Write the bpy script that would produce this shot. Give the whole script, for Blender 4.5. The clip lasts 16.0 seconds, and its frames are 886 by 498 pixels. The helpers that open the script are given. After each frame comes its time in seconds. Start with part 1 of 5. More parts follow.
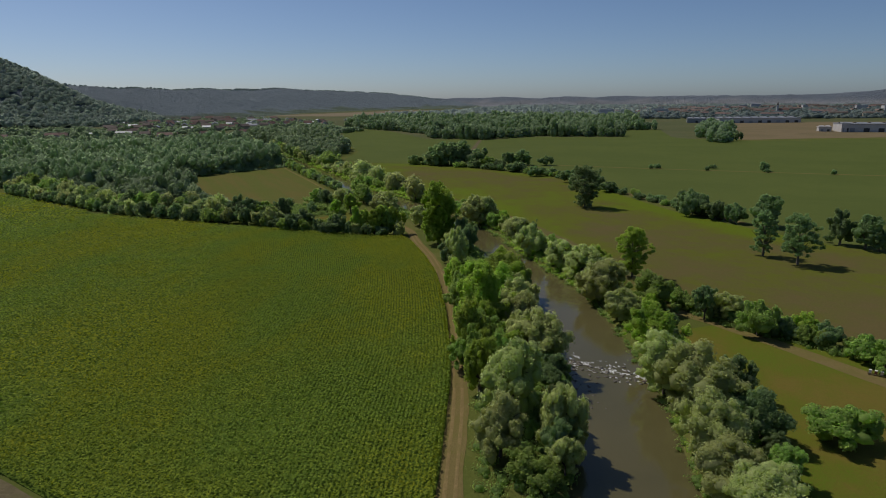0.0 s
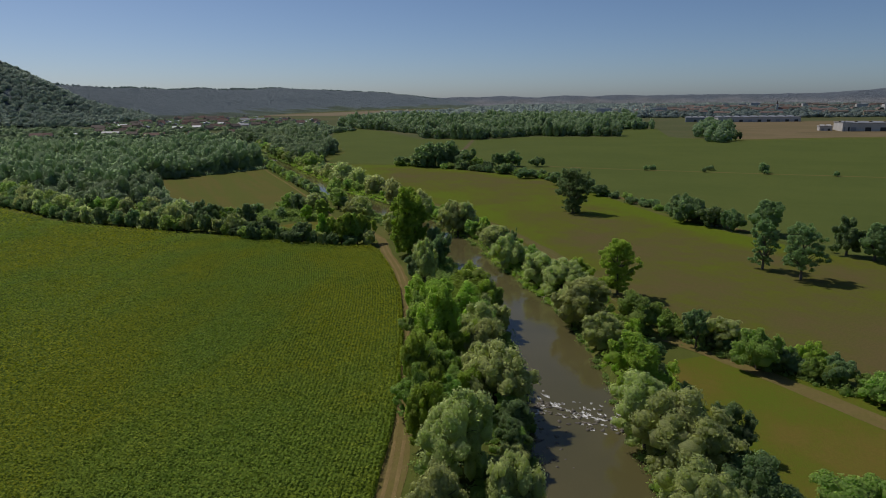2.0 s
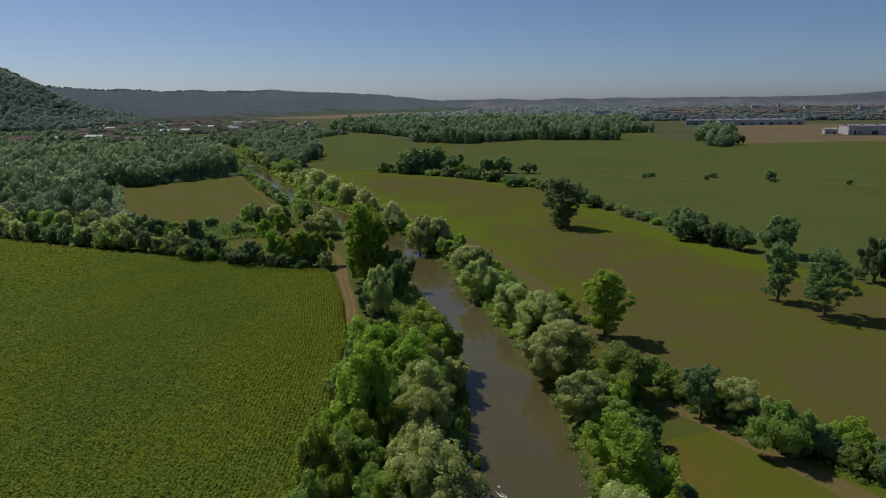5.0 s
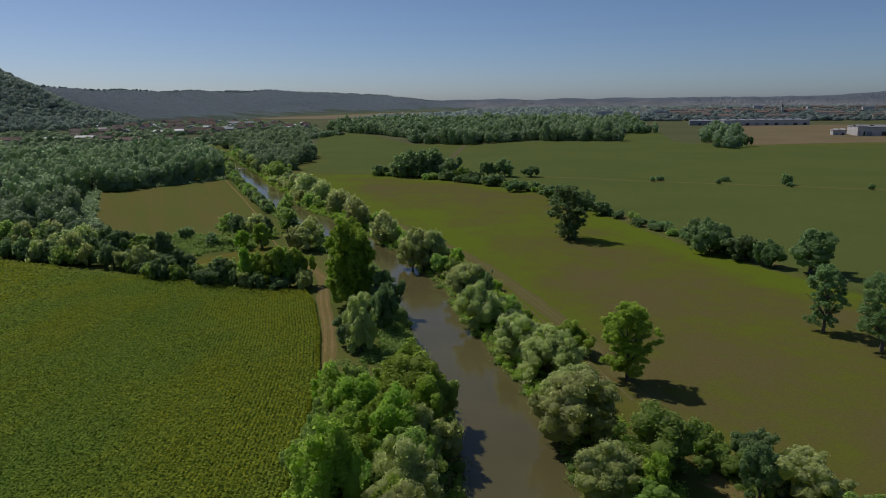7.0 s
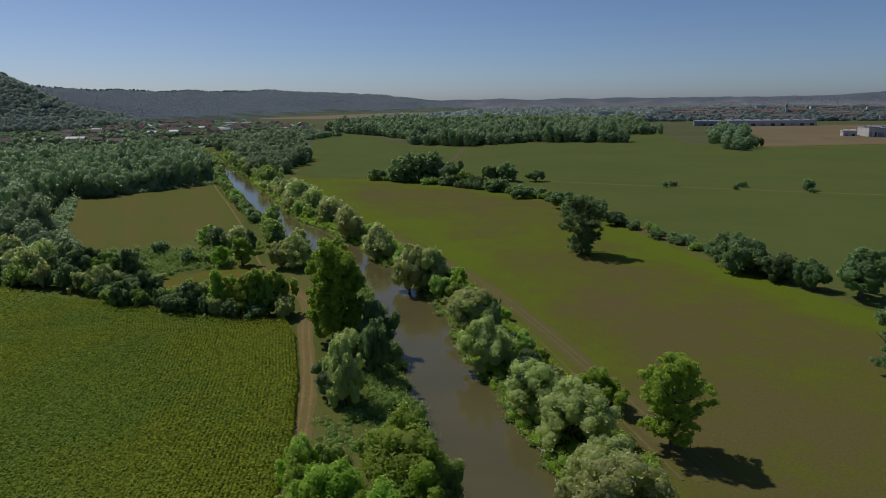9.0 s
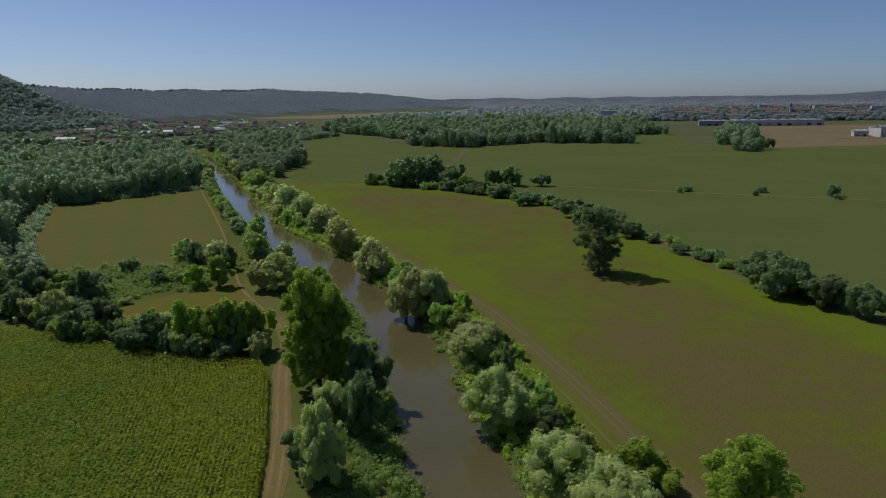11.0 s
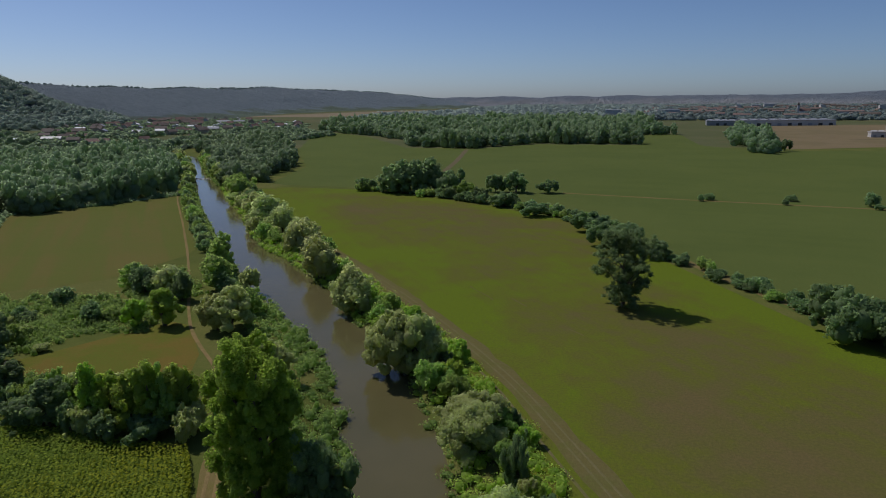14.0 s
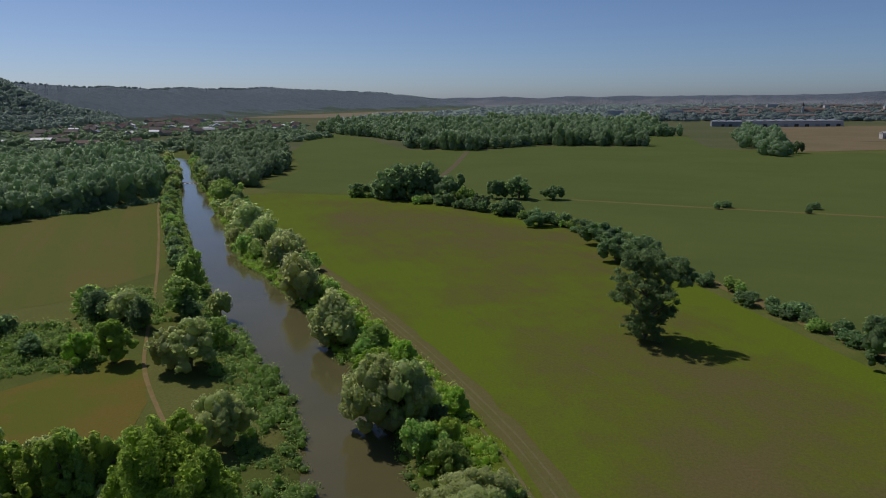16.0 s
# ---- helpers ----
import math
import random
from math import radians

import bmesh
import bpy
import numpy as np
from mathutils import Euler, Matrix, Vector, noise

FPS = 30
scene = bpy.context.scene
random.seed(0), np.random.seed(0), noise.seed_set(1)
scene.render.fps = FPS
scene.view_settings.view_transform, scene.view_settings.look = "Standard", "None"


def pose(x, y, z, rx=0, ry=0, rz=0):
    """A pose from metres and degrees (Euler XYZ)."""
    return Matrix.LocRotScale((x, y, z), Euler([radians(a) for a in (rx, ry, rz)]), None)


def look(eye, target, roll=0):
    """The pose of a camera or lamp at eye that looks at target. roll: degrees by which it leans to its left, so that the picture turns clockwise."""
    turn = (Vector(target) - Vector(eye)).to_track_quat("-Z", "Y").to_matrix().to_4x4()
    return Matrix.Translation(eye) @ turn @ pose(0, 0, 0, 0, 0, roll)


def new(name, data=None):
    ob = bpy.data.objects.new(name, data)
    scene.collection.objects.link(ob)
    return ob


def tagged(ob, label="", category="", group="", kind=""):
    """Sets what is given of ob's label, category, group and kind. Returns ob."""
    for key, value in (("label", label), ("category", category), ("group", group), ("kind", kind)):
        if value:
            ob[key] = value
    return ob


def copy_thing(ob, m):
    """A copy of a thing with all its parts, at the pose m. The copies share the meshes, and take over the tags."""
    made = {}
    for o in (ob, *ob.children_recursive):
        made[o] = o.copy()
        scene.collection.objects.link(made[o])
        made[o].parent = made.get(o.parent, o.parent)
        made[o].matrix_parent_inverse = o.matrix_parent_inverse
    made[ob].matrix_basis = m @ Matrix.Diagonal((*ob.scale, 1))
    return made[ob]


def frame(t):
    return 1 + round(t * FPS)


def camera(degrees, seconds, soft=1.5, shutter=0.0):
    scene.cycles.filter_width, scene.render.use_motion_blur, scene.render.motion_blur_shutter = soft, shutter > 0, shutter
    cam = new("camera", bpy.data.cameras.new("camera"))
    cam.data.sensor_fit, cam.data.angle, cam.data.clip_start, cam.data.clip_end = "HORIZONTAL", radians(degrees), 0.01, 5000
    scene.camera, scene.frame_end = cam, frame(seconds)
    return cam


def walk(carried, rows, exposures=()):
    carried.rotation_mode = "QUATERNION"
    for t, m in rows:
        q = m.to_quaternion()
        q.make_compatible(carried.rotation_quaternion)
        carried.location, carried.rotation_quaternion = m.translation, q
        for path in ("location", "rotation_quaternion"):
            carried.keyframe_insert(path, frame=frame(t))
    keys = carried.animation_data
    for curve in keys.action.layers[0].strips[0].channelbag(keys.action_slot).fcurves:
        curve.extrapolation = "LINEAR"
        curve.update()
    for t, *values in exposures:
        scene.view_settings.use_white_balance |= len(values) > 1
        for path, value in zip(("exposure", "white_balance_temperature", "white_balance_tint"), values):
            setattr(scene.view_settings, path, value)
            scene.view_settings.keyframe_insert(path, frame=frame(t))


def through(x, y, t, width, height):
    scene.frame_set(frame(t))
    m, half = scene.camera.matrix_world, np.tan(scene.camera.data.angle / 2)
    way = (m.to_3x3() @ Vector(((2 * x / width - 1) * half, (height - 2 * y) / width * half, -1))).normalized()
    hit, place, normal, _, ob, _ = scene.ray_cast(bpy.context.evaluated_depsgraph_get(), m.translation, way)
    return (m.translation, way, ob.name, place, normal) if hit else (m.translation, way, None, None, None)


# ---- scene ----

# ---------------------------------------------------------------- camera
cam = camera(66.23, 16.0, soft=1.0)
# seconds, x, y, z, turn to the left, tilt up, roll
PATH = [
    (0, 0.01, -0.00, 56.99, 1.783, -12.482, -0.454),
    (0.5, 2.08, 5.77, 56.86, 1.727, -12.514, -0.473),
    (1, 4.55, 11.74, 56.80, 1.711, -12.518, -0.524),
    (1.5, 7.06, 17.31, 56.64, 1.714, -12.535, -0.550),
    (2, 9.72, 22.82, 56.51, 1.749, -12.536, -0.531),
    (2.5, 11.98, 28.12, 56.50, 1.692, -12.574, -0.536),
    (3, 14.52, 33.71, 56.53, 1.722, -12.545, -0.539),
    (3.5, 16.52, 39.17, 56.43, 1.751, -12.523, -0.549),
    (4, 18.27, 45.20, 56.33, 1.788, -12.440, -0.545),
    (6.5, 21.43, 77.37, 55.86, 1.802, -12.289, -0.530),
    (7, 21.37, 84.27, 56.02, 1.781, -12.321, -0.522),
    (7.5, 21.29, 90.71, 56.15, 1.777, -12.324, -0.524),
    (8, 21.17, 97.49, 56.31, 1.801, -12.328, -0.556),
    (8.5, 20.85, 104.17, 56.40, 1.797, -12.337, -0.542),
    (9, 20.45, 111.25, 56.43, 1.778, -12.330, -0.535),
    (11.5, 19.15, 144.62, 57.16, 1.770, -12.437, -0.553),
    (12, 19.11, 151.14, 57.30, 1.795, -12.476, -0.517),
    (12.5, 19.37, 157.77, 57.36, 1.809, -12.509, -0.480),
    (13, 19.77, 164.33, 57.39, 1.846, -12.545, -0.464),
    (13.5, 20.05, 170.76, 57.38, 1.879, -12.541, -0.444),
    (14, 20.26, 176.87, 57.32, 1.866, -12.537, -0.439),
    (14.5, 20.60, 183.07, 57.36, 1.906, -12.524, -0.472),
    (15, 20.97, 189.42, 57.40, 1.930, -12.538, -0.468),
    (15.5, 21.07, 195.84, 57.41, 1.964, -12.540, -0.424),
    (16, 20.88, 202.20, 57.34, 1.928, -12.500, -0.434),
]


def flown(x, y, z, turn, tilt, roll):
    a, b = radians(turn), radians(tilt)
    ahead = Vector((-math.sin(a) * math.cos(b), math.cos(a) * math.cos(b), math.sin(b)))
    return look((x, y, z), Vector((x, y, z)) + 50 * ahead, roll)


walk(cam, [(row[0], flown(*row[1:])) for row in PATH], exposures=[(0, -0.37, 6470, 13), (4, -0.37, 6420, 13.5), (9, -0.36, 6230, 15), (16, -0.36, 6080, 16)])

# ---------------------------------------------------------------- light
SUN_AZ, SUN_EL = radians(-50), radians(51)      # from +y towards +x; height
sun_way = Vector((math.sin(SUN_AZ) * math.cos(SUN_EL), math.cos(SUN_AZ) * math.cos(SUN_EL), math.sin(SUN_EL)))
world = bpy.data.worlds.new("sky")
scene.world = world
world.use_nodes = True
wn = world.node_tree.nodes
sky = wn.new("ShaderNodeTexSky")
sky.sky_type = "NISHITA"
sky.sun_disc = False
sky.sun_elevation, sky.sun_rotation = SUN_EL, SUN_AZ
sky.air_density, sky.dust_density, sky.ozone_density = 0.62, 0.7, 5.0
tone = wn.new("ShaderNodeMix")
tone.data_type, tone.blend_type = "RGBA", "MULTIPLY"
tone.inputs[0].default_value = 1.0
tone.inputs[7].default_value = (0.96, 1.0, 1.0, 1)
world.node_tree.links.new(sky.outputs[0], tone.inputs[6])
world.node_tree.links.new(tone.outputs[2], wn["Background"].inputs[0])
wn["Background"].inputs[1].default_value = 0.087
lamp = new("sun", bpy.data.lights.new("sun", "SUN"))
lamp.data.energy, lamp.data.angle, lamp.data.color = 3.2, radians(1.0), (1.0, 0.94, 0.84)
lamp.matrix_world = look(sun_way * 400, (0, 0, 0))


# ---------------------------------------------------------------- materials
class Nodes:
    """Builds a node material step by step."""

    def __init__(self, name, rough=0.8, spec=0.3):
        self.mat = bpy.data.materials.new(name)
        self.mat.use_nodes = True
        self.t = self.mat.node_tree
        self.bsdf = self.t.nodes["Principled BSDF"]
        self.bsdf.inputs["Roughness"].default_value = rough
        self.bsdf.inputs["Specular IOR Level"].default_value = spec

    def add(self, kind, **values):
        n = self.t.nodes.new(kind)
        for k, v in values.items():
            n.inputs[k].default_value = v
        return n

    def link(self, a, b):
        self.t.links.new(a, b)

    def coords(self):
        return self.t.nodes.new("ShaderNodeNewGeometry").outputs["Position"]

    def scaled(self, source, scale, turn=0.0):
        spin, m = self.add("ShaderNodeMapping"), self.add("ShaderNodeMapping")
        spin.inputs["Rotation"].default_value = (0, 0, turn)
        m.inputs["Scale"].default_value = scale
        self.link(source, spin.inputs["Vector"])
        self.link(spin.outputs[0], m.inputs["Vector"])
        return m.outputs[0]

    def noise(self, source, scale, detail=4.0, rough=0.55):
        n = self.add("ShaderNodeTexNoise", Scale=scale, Detail=detail, Roughness=rough)
        self.link(source, n.inputs["Vector"])
        return n.outputs[0]

    def ramp(self, source, stops):
        r = self.t.nodes.new("ShaderNodeValToRGB")
        e = r.color_ramp.elements
        while len(e) < len(stops):
            e.new(0.5)
        for k, (at, c) in zip(e, stops):
            k.position, k.color = at, (*c, 1)
        self.link(source, r.inputs[0])
        return r.outputs[0]

    def step(self, source, lo, hi):
        r = self.add("ShaderNodeMapRange")
        r.inputs["From Min"].default_value, r.inputs["From Max"].default_value = lo, hi
        self.link(source, r.inputs["Value"])
        return r.outputs[0]

    def mix(self, fac, a, b, how="MIX"):
        m = self.t.nodes.new("ShaderNodeMix")
        m.data_type, m.blend_type = "RGBA", how
        for socket, v in ((m.inputs[0], fac), (m.inputs[6], a), (m.inputs[7], b)):
            if isinstance(v, (int, float)):
                socket.default_value = v
            elif isinstance(v, tuple):
                socket.default_value = (*v, 1)
            else:
                self.link(v, socket)
        return m.outputs[2]

    def maths(self, how, a, b=0.0):
        m = self.t.nodes.new("ShaderNodeMath")
        m.operation = how
        for socket, v in zip(m.inputs, (a, b)):
            if isinstance(v, (int, float)):
                socket.default_value = v
            else:
                self.link(v, socket)
        return m.outputs[0]

    def colour(self, c):
        if isinstance(c, tuple):
            self.bsdf.inputs["Base Color"].default_value = (*c, 1)
        else:
            self.link(c, self.bsdf.inputs["Base Color"])
        return self

    def bump(self, height, strength=0.5, distance=0.1):
        b = self.add("ShaderNodeBump", Strength=strength, Distance=distance)
        self.link(height, b.inputs["Height"])
        self.link(b.outputs[0], self.bsdf.inputs["Normal"])
        return self


def foliage(name, dark, light, tip, jitter=0.25, through=0.95, broad=0.35, vary=0.35, grain=5.0):
    """Leaves: colour varies from clump to clump, from tree to tree and over each crown; some light passes through."""
    m = Nodes(name, 0.75, 0.08)
    geo = m.t.nodes.new("ShaderNodeNewGeometry")
    info = m.t.nodes.new("ShaderNodeObjectInfo")
    isle = geo.outputs["Random Per Island"]
    c = m.ramp(isle, [(0.0, dark), (0.6, light), (1.0, tip)])
    big = m.noise(geo.outputs["Position"], broad, 3)
    c = m.mix(m.step(big, 0.35, 0.68), m.mix(vary, c, dark), m.mix(vary, c, tip))
    twigs = m.noise(geo.outputs["Position"], grain, 3, 0.7)
    c = m.mix(m.step(twigs, 0.36, 0.64), m.mix(0.4, c, tuple(0.7 * v for v in dark)), m.mix(0.35, c, tip))
    m.bump(twigs, 0.9, 0.8 / grain)
    hsv = m.t.nodes.new("ShaderNodeHueSaturation")
    m.link(c, hsv.inputs["Color"])
    m.link(m.maths("ADD", m.maths("MULTIPLY", info.outputs["Random"], 0.024), 0.49), hsv.inputs["Hue"])
    m.link(m.maths("ADD", m.maths("MULTIPLY", info.outputs["Random"], 2 * jitter), 1 - jitter), hsv.inputs["Value"])
    m.colour(hsv.outputs[0])
    thin = m.t.nodes.new("ShaderNodeBsdfTranslucent")
    m.link(m.mix(1.0, hsv.outputs[0], (through, through, through * 0.85), "MULTIPLY"), thin.inputs["Color"])
    both = m.t.nodes.new("ShaderNodeAddShader")
    m.link(m.bsdf.outputs[0], both.inputs[0])
    m.link(thin.outputs[0], both.inputs[1])
    m.link(both.outputs[0], m.t.nodes["Material Output"].inputs["Surface"])
    return m.mat


WILLOW = foliage("willow_leaves", (0.15, 0.166, 0.074), (0.174, 0.191, 0.086), (0.197, 0.214, 0.097), 0.12, 2.7)
GREEN = foliage("green_leaves", (0.093, 0.131, 0.036), (0.118, 0.162, 0.044), (0.147, 0.192, 0.054), 0.18, 2.7)
BRIGHT = foliage("bright_leaves", (0.110, 0.147, 0.026), (0.136, 0.178, 0.032), (0.163, 0.205, 0.040), 0.15, 2.7)
POPLAR = foliage("poplar_leaves", (0.090, 0.131, 0.021), (0.113, 0.158, 0.027), (0.140, 0.189, 0.035), 0.1, 2.8, 0.3)
DARK = foliage("dark_leaves", (0.065, 0.093, 0.043), (0.081, 0.114, 0.051), (0.099, 0.134, 0.059), 0.18, 2.7)
VINE = foliage("vine_leaves", (0.074, 0.107, 0.030), (0.094, 0.130, 0.038), (0.118, 0.155, 0.046), 0.15, 2.7)
WOODS = foliage("woodland_leaves", (0.083, 0.108, 0.066), (0.095, 0.123, 0.074), (0.109, 0.138, 0.081), 0.1, 2.75, 0.06, 0.75, 1.1)
# the next two leaf colours carry painted aerial haze, greyed and shifted to blue
HAZED_HILLWOODS = foliage("hazed_hillside_leaves", (0.12, 0.145, 0.132), (0.131, 0.157, 0.141), (0.142, 0.169, 0.149), 0.1, 2.7, 0.02, 0.6, 0.5)
HAZED_FARWOODS = foliage("hazed_far_woodland_leaves", (0.11, 0.134, 0.132), (0.118, 0.142, 0.139), (0.125, 0.15, 0.145), 0.1, 2.0, 0.008, 0.35, 0.3)


def crop_leaves():
    """Sunflower leaves and fading heads; the stand is yellower in patches."""
    m = Nodes("sunflower_leaves", 0.8, 0.06)
    geo = m.t.nodes.new("ShaderNodeNewGeometry")
    p = geo.outputs["Position"]
    cool = m.ramp(geo.outputs["Random Per Island"], [(0.0, (0.092, 0.142, 0.021)), (0.7, (0.13, 0.192, 0.025)), (1.0, (0.172, 0.225, 0.027))])
    warm = m.ramp(geo.outputs["Random Per Island"], [(0.0, (0.125, 0.15, 0.014)), (0.65, (0.165, 0.197, 0.014)), (1.0, (0.225, 0.23, 0.016))])
    patch = m.noise(m.scaled(p, (1, 0.6, 1), 0.2), 0.022, 5, 0.6)
    c = m.mix(m.step(patch, 0.43, 0.57), cool, warm)
    m.colour(c)
    thin = m.t.nodes.new("ShaderNodeBsdfTranslucent")
    m.link(m.mix(1.0, c, (0.85, 0.8, 0.4), "MULTIPLY"), thin.inputs["Color"])
    both = m.t.nodes.new("ShaderNodeAddShader")
    m.link(m.bsdf.outputs[0], both.inputs[0])
    m.link(thin.outputs[0], both.inputs[1])
    m.link(both.outputs[0], m.t.nodes["Material Output"].inputs["Surface"])
    return m.mat


CROP = crop_leaves()


def bark():
    m = Nodes("bark", 0.9, 0.2)
    p = m.coords()
    n = m.noise(m.scaled(p, (6, 6, 1.2)), 1.0, 5)
    return m.colour(m.ramp(n, [(0.3, (0.07, 0.055, 0.042)), (0.7, (0.2, 0.17, 0.135))])).bump(n, 0.8, 0.05).mat


BARK = bark()


def grass(name, low, mid, high, scale=0.02, streak=0.0, turn=0.0, band=0.0):
    """Grass or a low crop: broad patches, streaks of mowing, and a fine grain."""
    m = Nodes(name, 0.95, 0.03)
    p = m.coords()
    broad = m.noise(p, scale, 5, 0.6)
    c = m.ramp(broad, [(0.43, low), (0.5, mid), (0.57, high)])
    if streak:
        lines = m.noise(m.scaled(p, (0.5, 0.012, 1), turn), 1.0, 3)
        c = m.mix(m.maths("MULTIPLY", m.step(lines, 0.4, 0.65), streak), c, m.mix(0.5, c, high))
    if band:
        wide = m.noise(m.scaled(p, (0.075, 0.004, 1), turn), 1.0, 2)
        c = m.mix(m.maths("MULTIPLY", m.step(wide, 0.45, 0.55), band), m.mix(band * 0.7, c, low), high)
    middle = m.noise(p, 0.13, 5, 0.65)
    c = m.mix(m.step(middle, 0.36, 0.66), m.mix(0.22, c, low), m.mix(0.22, c, high))
    fine = m.noise(p, 1.6, 6, 0.7)
    c = m.mix(m.step(fine, 0.4, 0.6), m.mix(0.5, c, tuple(0.72 * v for v in low)), c)
    grain = m.noise(p, 9.0, 3, 0.7)
    c = m.mix(0.35, c, m.mix(m.step(grain, 0.3, 0.7), low, high))
    return m.colour(c).bump(fine, 0.6, 0.25).mat


GROUND = grass("rough_grass", (0.081, 0.108, 0.0216), (0.115, 0.142, 0.027), (0.169, 0.162, 0.0486), 0.03)
SMALLMEADOW = grass("dry_meadow", (0.168, 0.13, 0.042), (0.13, 0.138, 0.034), (0.09, 0.142, 0.022), 0.02, 0.9, radians(-26), 0.75)
BEANS = grass("bean_field", (0.087, 0.116, 0.028), (0.103, 0.134, 0.033), (0.126, 0.153, 0.039), 0.011, 0.55, radians(-70), 0.35)
STUBBLE = grass("stubble", (0.203, 0.155, 0.0878), (0.25, 0.189, 0.108), (0.175, 0.148, 0.0743), 0.006, 0.3, radians(-60))
TAN = grass("ripe_corn", (0.23, 0.189, 0.121), (0.257, 0.209, 0.135), (0.216, 0.175, 0.108), 0.004)
FARPLAIN = grass("far_fields", (0.085, 0.106, 0.042), (0.102, 0.124, 0.048), (0.15, 0.138, 0.07), 0.004, 0.4, radians(-75))
DIRT = grass("dirt_track", (0.235, 0.168, 0.075), (0.32, 0.225, 0.1), (0.2, 0.165, 0.058), 0.12)
VERGE = grass("track_verge", (0.19, 0.148, 0.056), (0.155, 0.148, 0.036), (0.2, 0.16, 0.062), 0.09)
FAINT = grass("worn_grass", (0.15, 0.124, 0.045), (0.158, 0.134, 0.055), (0.125, 0.13, 0.035), 0.15)
SOIL = grass("bare_soil", (0.135, 0.111, 0.0648), (0.182, 0.146, 0.0878), (0.148, 0.132, 0.0607), 0.2)
UNDERCROP = grass("sunflower_floor", (0.085, 0.13, 0.018), (0.105, 0.155, 0.021), (0.13, 0.175, 0.025), 0.025)


def meadow_grass():
    """Mown grass, dry and brown where it is thin and fresh green where it is lush; the share of each is stored with the mesh."""
    m = Nodes("mown_meadow", 0.95, 0.03)
    p = m.coords()
    lush = m.t.nodes.new("ShaderNodeAttribute")
    lush.attribute_name = "lush"
    wide = m.noise(p, 0.022, 5, 0.62)
    small = m.noise(p, 0.16, 4, 0.6)
    lines = m.noise(m.scaled(p, (0.35, 0.008, 1), radians(-24)), 1.0, 3)
    f = m.maths("ADD", lush.outputs["Fac"], m.maths("MULTIPLY", m.maths("SUBTRACT", wide, 0.5), 2.0))
    f = m.maths("ADD", f, m.maths("MULTIPLY", m.maths("SUBTRACT", small, 0.5), 0.75))
    f = m.maths("ADD", f, m.maths("MULTIPLY", m.maths("SUBTRACT", lines, 0.5), 0.55))
    c = m.ramp(f, [(0.0, (0.145, 0.113, 0.044)), (0.3, (0.131, 0.119, 0.034)), (0.55, (0.128, 0.137, 0.02)), (0.92, (0.126, 0.172, 0.011))])
    fine = m.noise(p, 1.7, 6, 0.7)
    c = m.mix(m.step(fine, 0.4, 0.6), m.mix(0.34, c, (0.0675, 0.0743, 0.0243)), c)
    return m.colour(c).bump(fine, 0.6, 0.2).mat


MEADOW = meadow_grass()
WORN = grass("worn_ruts", (0.165, 0.142, 0.065), (0.19, 0.162, 0.08), (0.14, 0.14, 0.042), 0.15)
CLEARING = grass("clearing_grass", (0.19, 0.125, 0.032), (0.145, 0.142, 0.026), (0.1, 0.15, 0.018), 0.06)
YELLOWGRASS = grass("yellow_rough_grass", (0.19, 0.127, 0.034), (0.122, 0.14, 0.015), (0.085, 0.162, 0.009), 0.032, 0.4, radians(-30))


def river_water():
    m = Nodes("river_water", 0.1, 0.5)
    p = m.coords()
    c = m.ramp(m.noise(p, 0.05, 3), [(0.3, (0.098, 0.088, 0.036)), (0.7, (0.118, 0.103, 0.044))])
    m.colour(c)
    m.bsdf.inputs["IOR"].default_value = 1.333
    return m.bump(m.noise(m.scaled(p, (1, 0.6, 1)), 1.3, 3), 0.22, 0.12).mat


WATER = river_water()


def plain(name, c, rough=0.7, vary=0.12, scale=0.6):
    m = Nodes(name, rough, 0.3)
    n = m.noise(m.coords(), scale, 4)
    a = tuple(v * (1 - vary) for v in c)
    b = tuple(min(1, v * (1 + vary)) for v in c)
    return m.colour(m.ramp(n, [(0.3, a), (0.7, b)])).mat


STONE = plain("wet_stone", (0.13, 0.115, 0.09), 0.6, 0.4, 0.9)
FOAM = plain("white_water", (0.84, 0.84, 0.82), 0.5, 0.1, 3.0)
DEADWOOD = plain("dead_wood", (0.3, 0.25, 0.19), 0.85, 0.3, 2.0)
ROOF_RED = plain("red_tiles", (0.19, 0.112, 0.085), 0.8, 0.25, 0.1)
ROOF_BROWN = plain("brown_tiles", (0.15, 0.115, 0.09), 0.8, 0.25, 0.1)
ROOF_GREY = plain("grey_sheet_roof", (0.28, 0.29, 0.3), 0.5, 0.12, 0.1)
WALL_WHITE = plain("white_render", (0.5, 0.48, 0.45), 0.85, 0.1, 0.1)
WALL_CREAM = plain("cream_render", (0.38, 0.32, 0.22), 0.85, 0.1, 0.1)
GLASS_DARK = plain("dark_window_glass", (0.05, 0.06, 0.07), 0.1, 0.1, 0.2)


# ---------------------------------------------------------------- helpers for meshes
def mesh_of(name, verts, faces, material, smooth=False):
    me = bpy.data.meshes.new(name)
    me.from_pydata(verts, [], faces)
    me.materials.append(material)
    if smooth:
        me.polygons.foreach_set("use_smooth", [True] * len(me.polygons))
    me.update()
    return me


